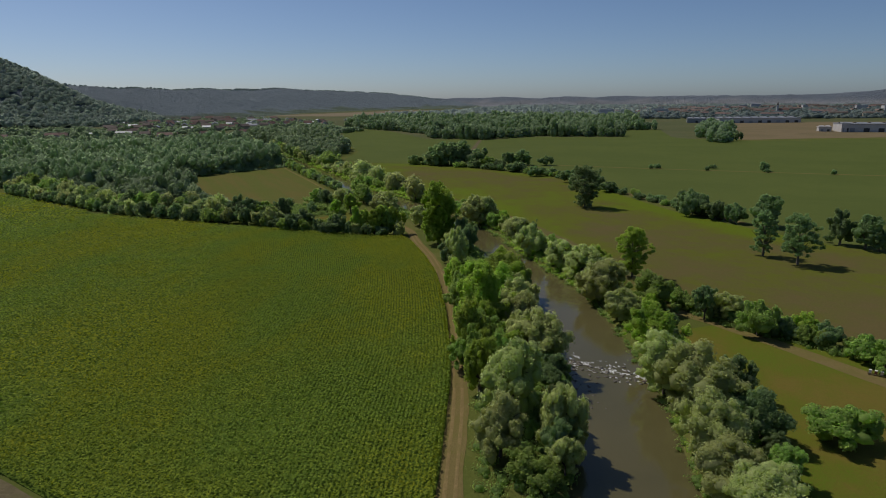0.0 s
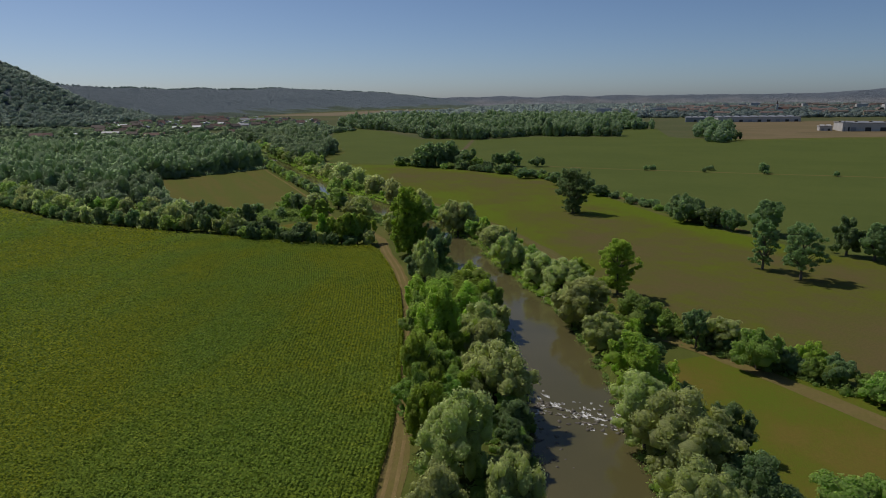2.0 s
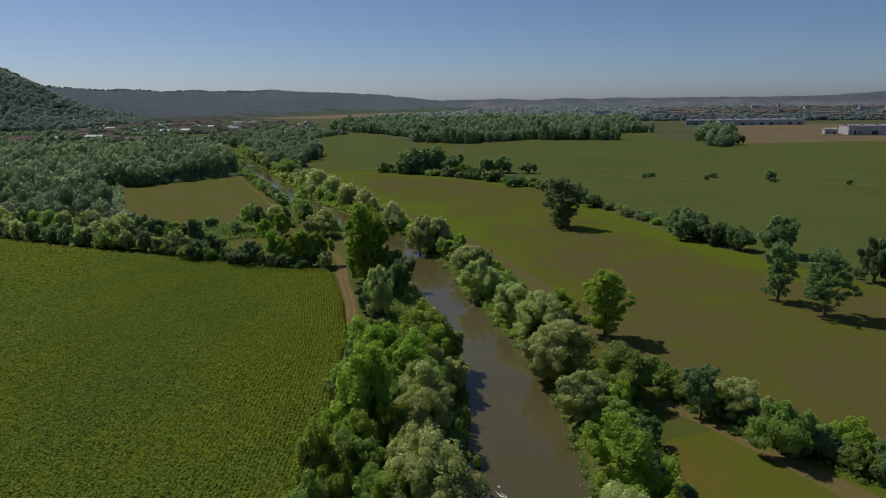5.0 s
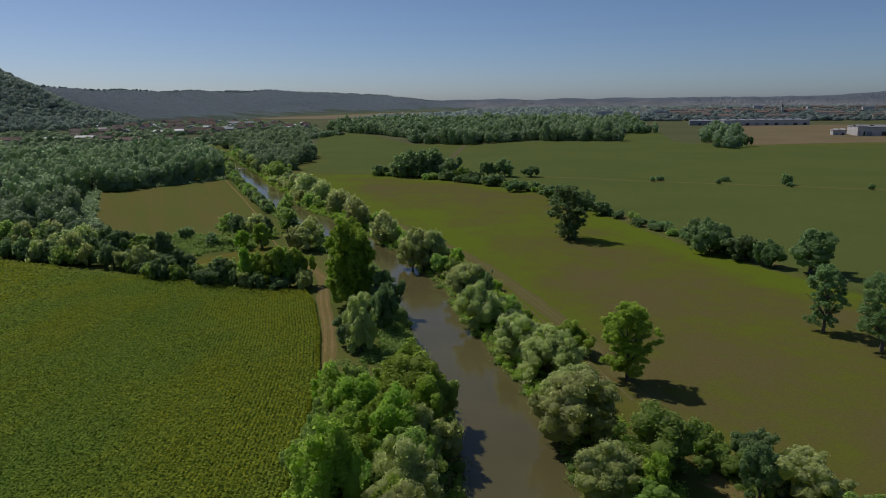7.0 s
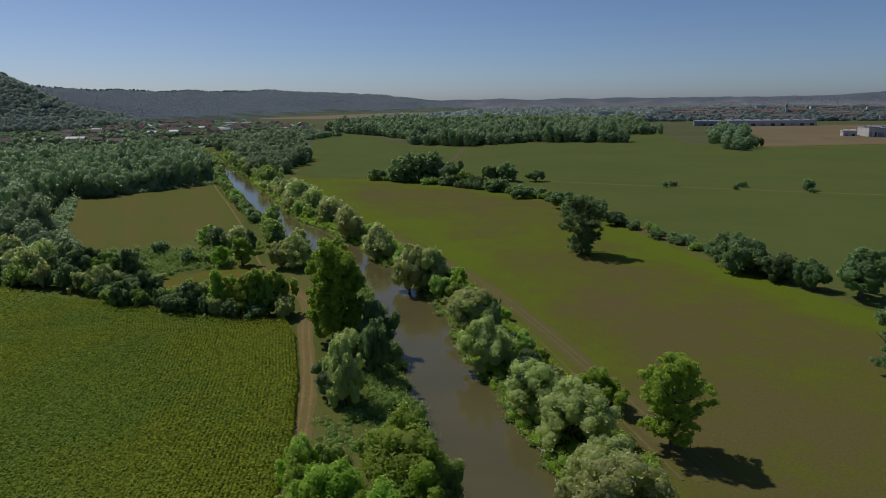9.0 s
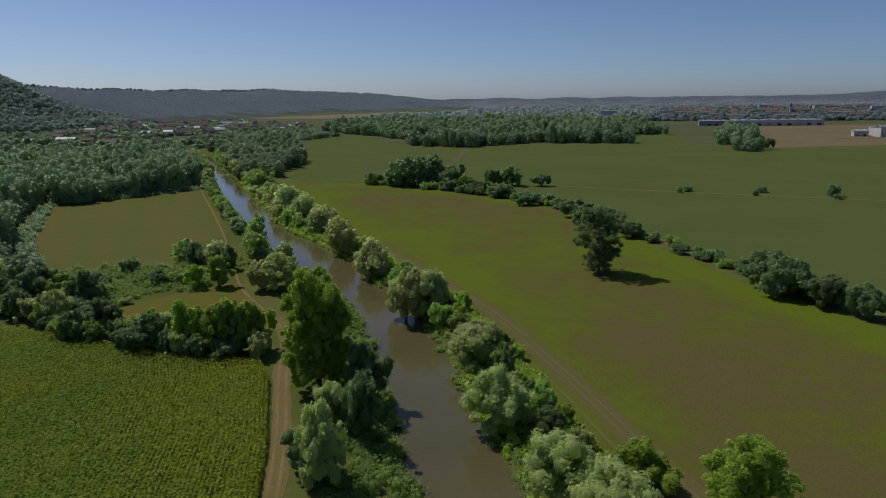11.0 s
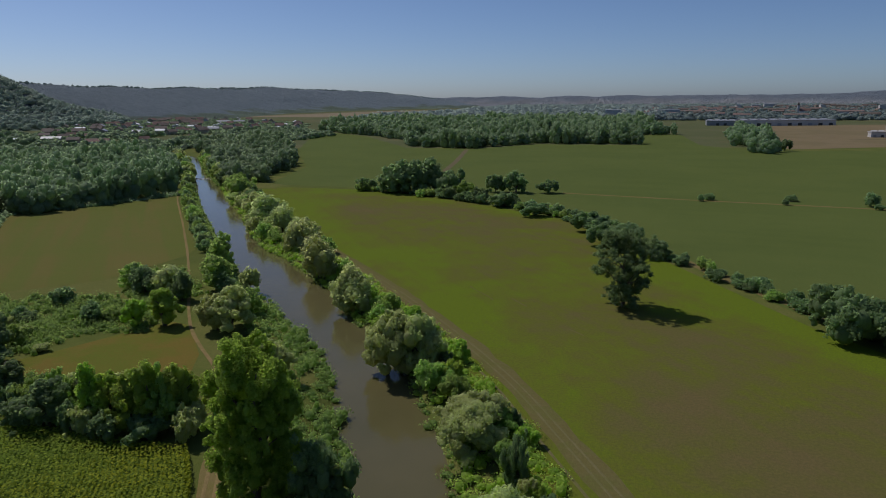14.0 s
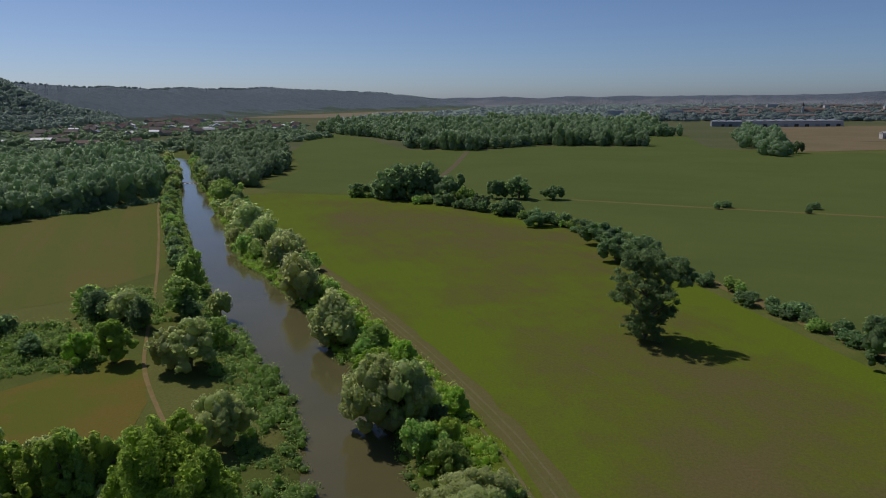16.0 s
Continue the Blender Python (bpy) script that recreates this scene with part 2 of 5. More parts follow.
def quick_mesh(name, verts, quads, tris, material):
    """A large mesh from numpy arrays of corners."""
    me = bpy.data.meshes.new(name)
    nq, nt = len(quads), len(tris)
    me.vertices.add(len(verts))
    me.vertices.foreach_set("co", np.asarray(verts, np.float32).ravel())
    loops = np.concatenate([np.asarray(quads, np.int32).ravel(), np.asarray(tris, np.int32).ravel()])
    me.loops.add(len(loops))
    me.loops.foreach_set("vertex_index", loops)
    me.polygons.add(nq + nt)
    starts = np.concatenate([np.arange(nq) * 4, nq * 4 + np.arange(nt) * 3]).astype(np.int32)
    me.polygons.foreach_set("loop_start", starts)
    me.materials.append(material)
    me.update(calc_edges=True)
    me.validate()
    return me


def part(name, me, parent, label=""):
    ob = new(name, me)
    ob.parent = parent
    if label:
        ob["label"] = label
    return ob


def along(line, step):
    """Points at even steps on a line of (x, y) corners."""
    p = np.array(line, float)
    d = np.r_[0, np.cumsum(np.hypot(*np.diff(p, axis=0).T))]
    s = np.arange(0, d[-1] + 1e-6, step)
    return np.stack([np.interp(s, d, p[:, 0]), np.interp(s, d, p[:, 1])], 1)


def smoothed(line, step):
    """The same on a rounded line."""
    p = along(line, step)
    for _ in range(6):
        p[1:-1] = (p[:-2] + 2 * p[1:-1] + p[2:]) / 4
    return p


def inside(points, poly):
    x, y = np.asarray(points).T
    hit = np.zeros(len(x), bool)
    for (x0, y0), (x1, y1) in zip(poly, poly[1:] + poly[:1]):
        cross = (y0 > y) != (y1 > y)
        at = (x1 - x0) * (y - y0) / ((y1 - y0) or 1e-9) + x0
        hit ^= cross & (x < at)
    return hit


# ---------------------------------------------------------------- the lie of the river
LEFT_BANK = [(12, -300), (12, 60), (15.5, 92), (20.5, 125), (21.5, 150), (20.5, 175), (18.5, 200), (13.5, 222), (8, 241), (2, 272), (-12, 322),
             (-32, 355), (-48, 383), (-62.5, 413), (-80, 448), (-101, 493), (-124, 542), (-152, 608), (-186, 690), (-214, 755), (-238, 795), (-275, 885), (-330, 960)]
RIGHT_BANK = [(34, -300), (34, 60), (35.5, 92), (40, 125), (40, 142), (39.5, 170), (37.5, 200), (33.5, 215), (27.5, 235), (22, 258), (14, 295),
              (2, 333), (-13, 360), (-27, 393), (-45, 422), (-64, 448), (-80, 484), (-97, 525), (-119, 572), (-149, 640), (-192, 731), (-252, 870), (-300, 960)]
LB, RB = np.array(LEFT_BANK, float), np.array(RIGHT_BANK, float)
WATER_Z = -1.6


def bank(y, side):
    line = LB if side < 0 else RB
    w = np.array([-9, -4.5, 0, 4.5, 9])
    return float(np.mean(np.interp(y + w, line[:, 1], line[:, 0])))


def build_ground():
    """One sheet out to the horizon, with the river's bed sunk into it."""
    ys = np.concatenate([[-5200, -2500, -1000, -400], np.arange(-300, 940, 6.0), np.arange(940, 1000, 20), [1100, 1400, 2000, 3000, 4200, 5600]])
    verts, faces = [], []
    for y in ys:
        fade = 1.0 if y < 880 else max(0.0, 1 - (y - 880) / 70)
        l, r = bank(y, -1), bank(y, 1)
        if fade < 1:
            mid = (l + r) / 2
            l, r = mid - (mid - l) * max(fade, 0.3), mid + (r - mid) * max(fade, 0.3)
        wob = 0.8 * math.sin(y * 0.21) + 0.6 * math.sin(y * 0.47 + 1)
        cols = [(-5600, 0), (-3000, 0), (-1200, 0), (-500, 0), (l - 120, 0), (l - 40, 0), (l - 14, 0), (l - 4.5 + wob * 0.5, -0.15), (l - 1.2, -0.9), (l + 0.4, -1.75), (l + 3, -2.6),
                ((l + r) / 2, -3.0), (r - 3, -2.6), (r - 0.4, -1.75), (r + 1.2, -0.9), (r + 4.5 + wob * 0.5, -0.15), (r + 14, 0), (r + 40, 0), (r + 120, 0), (r + 500, 0), (r + 1200, 0), (r + 3000, 0), (5600, 0)]
        for x, z in cols:
            verts.append((x, y, z * fade))
    n = 23
    for i in range(len(ys) - 1):
        for j in range(n - 1):
            a = i * n + j
            faces.append((a, a + 1, a + n + 1, a + n))
    tagged(new("ground", mesh_of("ground", verts, faces, GROUND, True)), "wide flat valley floor of rough summer grass", "ground", kind="structure")
    wv, wf = [], []
    wy = np.arange(-300, 930, 6.0)
    for y in wy:
        l, r = bank(y, -1) - 0.6, bank(y, 1) + 0.6
        for k in range(5):
            wv.append((l + (r - l) * k / 4, y, WATER_Z))
    for i in range(len(wy) - 1):
        for k in range(4):
            a = i * 5 + k
            wf.append((a, a + 1, a + 6, a + 5))
    tagged(new("water", mesh_of("water", wv, wf, WATER, True)), "slow brown river water reflecting the sky", "river", kind="structure")


build_ground()


def sheet(name, poly, z, material, label, category, step=12.0, rough=1.2, thick=0.0):
    """A field with a slightly uneven edge, laid on the ground."""
    edge = along(poly + poly[:1], step)[:-1]
    k = len(edge)
    out = []
    for i, (x, y) in enumerate(edge):
        out.append((x + rough * noise.noise((x * 0.05, y * 0.05, 3.1)), y + rough * noise.noise((x * 0.05, y * 0.05, 7.7))))
    bm = bmesh.new()
    top = [bm.verts.new((x, y, z)) for x, y in out]
    f = bm.faces.new(top)
    if f.normal.z < 0:
        f.normal_flip()
    if thick:
        low = [bm.verts.new((x, y, z - thick)) for x, y in out]
        for i in range(k):
            bm.faces.new((top[i], top[(i + 1) % k], low[(i + 1) % k], low[i]))
    bm.normal_update()
    if f.normal.z < 0:
        bmesh.ops.reverse_faces(bm, faces=bm.faces)
    bmesh.ops.triangulate(bm, faces=[f])
    me = bpy.data.meshes.new(name)
    bm.to_mesh(me)
    bm.free()
    me.materials.append(material)
    return tagged(new(name, me), label, category, kind="structure")


SUNFLOWERS = [(-4.6, 60), (-4.2, 89), (-2.8, 124), (-2.7, 145), (-4.7, 177), (-7, 202), (-9.2, 220), (-11.8, 232), (-14, 243), (-18, 257), (-21.1, 269), (-25.8, 279), (-45, 282), (-85, 297), (-110, 305), (-176, 332), (-292, 417), (-420, 480), (-520, 300), (-300, 60), (-110, 114), (-76, 96.5), (-58, 86), (-30, 70)]
RIGHT_MEADOW = [(50, 186), (62, 178), (100, 146), (150, 120), (220, 90), (330, 60), (200, 235), (156, 249), (143, 262), (124, 304), (108, 342), (94, 404), (72, 492), (35, 541), (-10, 588),
                (-52, 612), (-100, 625), (-124, 604), (-94, 540), (-67, 484), (-41, 443), (-17, 395), (-3, 362), (10, 334), (21, 296), (29, 259), (35, 236), (44, 208)]
sheet("sunflower_floor", SUNFLOWERS, 0.12, UNDERCROP, "shaded green floor of a sunflower field", "field", 10, 0.6, 0.1)
HEDGE_LINE = [(230, 215), (156, 249), (143, 262), (124, 304), (108, 342), (94, 404), (72, 492), (35, 541), (-10, 588), (-52, 612)]
RIVER_EDGE = [(34, 262), (24, 310), (3, 370), (-20, 425), (-50, 470), (-78, 520), (-112, 600)]


def distance(pts, line):
    best = np.full(len(pts), 1e9)
    for a, b in zip(np.array(line[:-1], float), np.array(line[1:], float)):
        d = b - a
        k = np.clip(((pts - a) @ d) / (d @ d), 0, 1)[:, None]
        best = np.minimum(best, np.hypot(*(pts - a - k * d).T))
    return best


def meadow(poly, z, label, rule, step=4.0):
    """A grid cut to a field's outline, with the grass's lushness at its corners."""
    bm = bmesh.new()
    edge = along(poly + poly[:1], 8)[:-1]
    f = bm.faces.new([bm.verts.new((x, y, 0)) for x, y in edge])
    lo, hi = edge.min(0), edge.max(0)
    for axis, (a, b) in enumerate(zip(lo, hi)):
        for v in np.arange(a + step, b, step):
            co, no = [0, 0, 0], [0, 0, 0]
            co[axis], no[axis] = v, 1
            bmesh.ops.bisect_plane(bm, geom=bm.verts[:] + bm.edges[:] + bm.faces[:], plane_co=co, plane_no=no)
    bm.normal_update()
    if bm.faces[:][0].normal.z < 0:
        bmesh.ops.reverse_faces(bm, faces=bm.faces[:])
    me = bpy.data.meshes.new("field")
    bm.to_mesh(me)
    bm.free()
    co = np.zeros(len(me.vertices) * 3, np.float32)
    me.vertices.foreach_get("co", co)
    co = co.reshape(-1, 3)
    co[:, 2] = z
    me.vertices.foreach_set("co", co.ravel())
    lay = me.attributes.new("lush", "FLOAT", "POINT")
    lay.data.foreach_set("value", rule(co[:, :2].astype(float)).astype(np.float32))
    me.materials.append(MEADOW)
    me.update()
    return tagged(new("field", me), label, "meadow", kind="structure")


def big_meadow_lush(p):
    x, y = p.T
    base = np.interp(y, [200, 290, 325, 380, 430, 470, 555, 585, 640], [0.3, 0.34, 0.54, 0.62, 0.56, 0.4, 0.42, 0.66, 0.75])
    by_hedge = np.clip(1.25 - distance(p, HEDGE_LINE) / 26, 0, 1) * np.interp(y, [230, 280, 300, 420, 470, 560], [0.75, 0.8, 1, 1, 0.6, 0.7])
    by_river = np.clip(1.2 - distance(p, RIVER_EDGE) / 52, 0, 1) * np.interp(y, [255, 300, 360, 420], [0.55, 0.76, 0.86, 0.92])
    tree = np.clip(1.2 - np.hypot(x - 82, y - 355) / 30, 0, 1)
    return np.maximum.reduce([base, by_hedge, by_river, tree])


meadow(RIGHT_MEADOW, 0.04, "mown riverside meadow with brown and fresh green patches", big_meadow_lush, 5.0)
sheet("field", [(66, 168), (48, 160), (50, 60), (120, 20), (330, 52), (200, 95), (140, 112), (98, 138)], 0.04, YELLOWGRASS, "yellow-green rough grass behind the river trees", "meadow")
sheet("field", [(-157, 582), (-184, 540), (-215, 515), (-166, 413), (-131, 368), (-98, 386), (-88, 412), (-83, 428), (-110, 490)], 0.04, SMALLMEADOW, "small mown meadow enclosed by trees", "meadow")
sheet("field", [(-37, 305), (-41, 322), (-50, 342), (-57, 346), (-66, 336), (-76, 323), (-88, 314), (-80, 305), (-56, 299)], 0.045, CLEARING, "dry grassy clearing among shrubs", "meadow", 6.0)
sheet("field", [(-3000, 1050), (-1400, 1010), (-900, 1000), (-420, 1000), (380, 960), (1500, 1180), (3600, 1500), (4200, 4600), (-3000, 4600)], 0.012, FARPLAIN, "wide patchwork of far fields and grassland", "field", 120, 8)
BEANFIELD = [(158, 256), (700, 90), (1500, 300), (700, 930), (420, 905), (330, 915), (300, 1000), (350, 1240), (240, 1235), (236, 1010), (110, 1035), (24, 958), (-50, 990), (-130, 1235), (-250, 1440),
             (-170, 950), (-118, 770), (-115, 640), (-50, 622), (38, 548), (76, 498), (97, 410), (111, 348), (127, 310), (146, 266)]
sheet("field", BEANFIELD, 0.03, BEANS, "broad even field of green beans", "field", 20, 1.5)
sheet("field", [(372, 930), (480, 955), (760, 990), (1300, 1200), (1100, 1560), (600, 1530), (430, 1250)], 0.05, STUBBLE, "pale brown stubble field before the town", "field", 25, 3)
sheet("field", [(-760, 2480), (-430, 2380), (-60, 2900), (60, 3500), (-300, 3480)], 0.06, TAN, "pale ripe corn field below the ridge", "field", 40, 5)


def ribbon(name, line, width, z, material, label, category, step=3.0, lumps=0.3):
    """A strip of ground along a line."""
    p = smoothed(line, step)
    d = np.gradient(p, axis=0)
    d /= np.hypot(*d.T)[:, None]
    side = np.stack([d[:, 1], -d[:, 0]], 1)
    verts, faces = [], []
    for i, (a, s) in enumerate(zip(p, side)):
        w = width / 2 * (1 + lumps * noise.noise((a[0] * 0.15, a[1] * 0.15, 1.5)))
        verts += [(*(a - s * w), z), (*(a - s * w * 0.3), z + 0.02), (*(a + s * w * 0.3), z + 0.02), (*(a + s * w), z)]
    for i in range(len(p) - 1):
        for j in range(3):
            b = 4 * i + j
            faces.append((b, b + 1, b + 5, b + 4))
    return tagged(new(name, mesh_of(name, verts, faces, material, True)), label, category, kind="structure")


LEFT_TRACK = [(-2.5, 40), (-2.2, 89), (-0.8, 123), (-1.9, 147), (-2.9, 162), (-5.2, 188), (-8.1, 223), (-12.6, 247), (-16.2, 260), (-20.4, 276), (-23, 294), (-32, 313), (-45, 336), (-54.5, 351), (-64, 376), (-85, 426), (-112, 487), (-146, 562), (-170, 620)]
RIGHT_TRACK = [(58, 205), (52, 230), (47.5, 248), (43.9, 262.7), (36.8, 286), (31.5, 305), (25, 321), (14, 346), (0.5, 374), (-21, 414), (-50, 464), (-78, 520)]
LEFT_PATH = [(-24, 297), (-33, 313), (-42.2, 327), (-49.4, 339), (-56.6, 355.5), (-69.6, 388.7), (-87.8, 432), (-112, 487), (-146, 562), (-170, 620)]
for line, cover, lab in ((LEFT_TRACK[:11], DIRT, "sandy wheel rut of the farm track"), (RIGHT_TRACK, WORN, "faint wheel rut worn into meadow grass")):
    p = smoothed(line, 4.0)
    d = np.gradient(p, axis=0)
    d /= np.hypot(*d.T)[:, None]
    s = np.stack([d[:, 1], -d[:, 0]], 1)
    for k in (-0.8, 0.8):
        ribbon("track_rut", (p + s * k).tolist(), 0.6 if cover is DIRT else 0.45, 0.085, cover, lab, "track")
ribbon("track", RIGHT_TRACK, 5.4, 0.06, FAINT, "worn strip of grass along the meadow", "track")
ribbon("track_rut", LEFT_PATH, 0.9, 0.085, DIRT, "narrow sandy path winding past the shrubs", "track")
for line in ([(22, 381), (24, 375), (26, 373), (29, 365)], [(34, 368), (36, 363), (38.3, 359)], [(46.4, 341), (48, 339), (50, 335)]):
    ribbon("hay_row", line, 0.4, 0.08, FAINT, "thin pale row of cut hay", "hay", 1.5, 0.5)
ribbon("track", [(86, 452), (95, 425), (102, 398), (111, 364), (121, 333), (131, 306)], 4.0, 0.06, VERGE, "dry grass strip along the field hedge", "track", 3.0, 0.8)
ribbon("track_rut", [(x - 4.5, y) for x, y in RIGHT_TRACK], 0.6, 0.085, WORN, "narrow bare sandy path beside the shrubs", "track")
ribbon("track", LEFT_TRACK[:12], 3.6, 0.05, VERGE, "dry grassy verge and middle strip of the farm track", "track")
ribbon("track", [(58, 178), (66, 167), (75, 151), (86, 130), (105, 92)], 4.5, 0.06, VERGE, "worn sandy path beside the hedge", "track")
ribbon("track", [(-118, 88), (-76, 91), (-58, 80), (-40, 66)], 8, 0.05, SOIL, "bare earth headland at the field corner", "track")
ribbon("track", [(-6, 650), (4, 720), (12, 800), (23, 955)], 5, 0.06, SOIL, "earth path across the bean field", "track", 6)
ribbon("track", [(80, 592), (150, 560), (230, 528), (330, 490), (480, 430)], 3.5, 0.06, VERGE, "strip of dry grass between the bean fields", "track", 6)


# ---------------------------------------------------------------- trees
def ball(level):
    bm = bmesh.new()
    bmesh.ops.create_icosphere(bm, subdivisions=level, radius=1.0)
    v = np.array([x.co[:] for x in bm.verts])
    f = np.array([[x.index for x in q.verts] for q in bm.faces])
    bm.free()
    return v, f


BALLS = {k: ball(k) for k in (0, 2)}


def unit(rng, n):
    v = rng.normal(size=(n, 3))
    return v / np.linalg.norm(v, axis=1)[:, None]


def sprays(rng, at, out, size, loose, long=1.6):
    """Small leaf sprays, one pointed blade each, at the points at, facing about along out."""
    n = len(at)
    nor = out + loose * unit(rng, n)
    nor /= np.linalg.norm(nor, axis=1)[:, None]
    a = np.cross(nor, unit(rng, n))
    a /= np.linalg.norm(a, axis=1)[:, None] + 1e-9
    b = np.cross(nor, a)
    s = size * rng.uniform(0.6, 1.35, n)[:, None]
    return np.stack([at - a * s * 0.5 - b * s * 0.5, at + b * s * 0.5 - a * s * 0.4, at + a * s * long * 0.6 + b * s * rng.uniform(-0.3, 0.3, (n, 1))], 1).reshape(-1, 3)


NONE4 = np.zeros((0, 4), int)


def crown(name, seed, lobes, leaves, leaf, material, loose=0.45, clumps=5, droop=0.0, fill=0.8, shell=0.86):
    """A crown of lobes (centre, radii). Each lobe bears smaller clumps over its outer side, each clump a soft inner mass
    under loose sprays of leaves, with gaps between the lobes."""
    rng = np.random.default_rng(seed)
    V, F, base = [], [], 0
    bv, bf = BALLS[0]
    area = np.array([r[0] * r[2] for _, r in lobes])
    share = area / area.sum()
    for (c, r), part_of in zip(lobes, share):
        c, r = np.asarray(c, float), np.asarray(r, float)
        n = int(leaves * part_of)
        d = unit(rng, max(clumps, 1))
        d[:, 2] = np.where(d[:, 2] < -0.25, -d[:, 2], d[:, 2])
        if clumps:
            mids = c + d * r * rng.uniform(0.5, 0.72, (clumps, 1))
            rads = r * rng.uniform(0.4, 0.6, (clumps, 1))
            masses = [(c, r * fill * 0.85)] + [(q, w * fill) for q, w in zip(mids, rads)]
        else:
            mids, rads = c[None], r[None]
            masses = [(c, r * fill)]
        for q, w in masses:
            V.append(q + bv * w * (1 + 0.14 * rng.normal(size=(len(bv), 1)).clip(-1.6, 1.6)))
            F.append(bf + base)
            base += len(bv)
        pick = rng.integers(len(mids), size=n)
        e = unit(rng, n) + (0.8 * d[pick] if clumps else 0)
        e /= np.linalg.norm(e, axis=1)[:, None] + 1e-9
        e[:, 2] = np.where(e[:, 2] < -0.5, -e[:, 2], e[:, 2])
        q = mids[pick] + e * rads[pick] * (shell + (1.14 - shell) * rng.uniform(0, 1, (n, 1)) + 0.35 * rng.uniform(0, 1, (n, 1)) ** 7)
        if droop:
            q[:, 2] -= droop * rng.uniform(0, 1, n) ** 2 * r[2]
        V.append(sprays(rng, q, e, leaf, loose))
        F.append(np.arange(3 * n).reshape(-1, 3) + base)
        base += 3 * n
    V = np.concatenate(V)
    V[:, 2] = np.maximum(V[:, 2], 0.02)
    return quick_mesh(name, V, NONE4, np.concatenate(F), material)


def lobes_round(seed, r, h, low, n, size=0.42, squash=0.8, skirt=0.8, ragged=0.12):
    """Lobes spread over an egg of radius r from height low to h, as wide below as skirt says."""
    rng = np.random.default_rng(seed)
    out = []
    turn = rng.uniform(0, 6.28)
    mid, half = (h + low) / 2, (h - low) / 2
    for i in range(n):
        u = 1 - 2 * (i + 0.5) / n
        a = i * 2.39996 + rng.uniform(-0.5, 0.5)
        rr = math.sqrt(max(0, 1 - u * u))
        if u < 0:
            rr = max(rr, skirt)
        s = size * rng.uniform(0.55, 1.4)
        k = (1 - s) * rng.uniform(1 - 2 * ragged, 1 + 1.5 * ragged) * (1 + 1.1 * ragged * math.sin(2 * a + turn) + 0.8 * ragged * math.sin(3 * a + 2 * turn))
        rz = min(r * s * squash * rng.uniform(0.9, 1.4), half * 0.8)
        z = mid + half * u * (1 - rz / half * 0.8) * rng.uniform(0.9, 1.1) - (ragged * half * 0.8 * (1 + math.sin(a + turn)) if u > 0.15 else 0)
        out.append(((r * rr * k * math.cos(a), r * rr * k * math.sin(a), z), (r * s, r * s * rng.uniform(0.85, 1.15), rz)))
    out.append(((0, 0, mid), (r * 0.55, r * 0.55, half * 0.7)))
    return out


def limb_mesh(name, seed, h, r0, spread, n):
    """A tapered trunk with rising limbs."""
    rng = np.random.default_rng(seed)
    V, Q = [], []

    def tube(a, b, ra, rb, bend, ring=None):
        steps, sides = 3, 5
        a, b = np.array(a), np.array(b)
        rings = [] if ring is None else [ring]
        for i in range(len(rings), steps + 1):
            t = i / steps
            c = a + (b - a) * t + np.array(bend) * math.sin(t * math.pi)
            rad = ra + (rb - ra) * t
            rings.append(len(V))
            for k in range(sides):
                w = 2 * math.pi * k / sides
                V.append((c[0] + rad * math.cos(w), c[1] + rad * math.sin(w), c[2]))
        for p, q in zip(rings, rings[1:]):
            for k in range(sides):
                j = (k + 1) % sides
                Q.append((p + k, p + j, q + j, q + k))

    tube((0, 0, -0.4), (0.1 * h * rng.normal() * 0.3, 0.1 * h * rng.normal() * 0.3, h * 0.75), r0, r0 * 0.3, (0.1, 0.15, 0))
    for i in range(n):
        step = 1 + i % 2
        z = -0.4 + step * (h * 0.75 + 0.4) / 3
        a = i * 2.4 + rng.uniform(-0.5, 0.5)
        tube((0, 0, z), (spread * math.cos(a), spread * math.sin(a), z + h * rng.uniform(0.15, 0.35)), r0 * 0.6, r0 * 0.12, (0, 0, 0.4), step * 5)
    return quick_mesh(name, V, Q, np.zeros((0, 3), int), BARK)


def make_tree(name, crown_me, trunk_me, label, category="tree"):
    root = new(name)
    root.empty_display_size = 1.0
    part("trunk", trunk_me, root)
    part("crown", crown_me, root)
    return tagged(root, label, category)


PLANTED = {}


LEAF = {"willow": WILLOW, "green": GREEN, "bright": BRIGHT, "dark": DARK}
SHAPE = {  # height, radius, low, lobes, lobe size, squash, skirt, ragged, leaves, droop
    "willow": (11, 5.2, 0.1, 34, 0.31, 1.0, 0.92, 0.16, 7000, 0.15),
    "green": (12, 4.2, 0.3, 28, 0.32, 1.05, 0.85, 0.24, 6600, 0.0),
    "bright": (12, 3.2, 0.4, 26, 0.32, 1.7, 0.82, 0.32, 6200, 0.0),
    "dark": (12, 4.4, 0.2, 28, 0.32, 1.05, 0.9, 0.24, 6600, 0.0),
}
TREE_NAME = {
    "willow": ("willow_tree", "silvery grey-green willow with billowing crown"),
    "green": ("broadleaf_tree", "green broadleaf tree with uneven crown"),
    "bright": ("young_poplar", "bright yellow-green young poplar with loose crown"),
    "dark": ("broadleaf_tree", "dark green broadleaf tree with dense crown"),
}


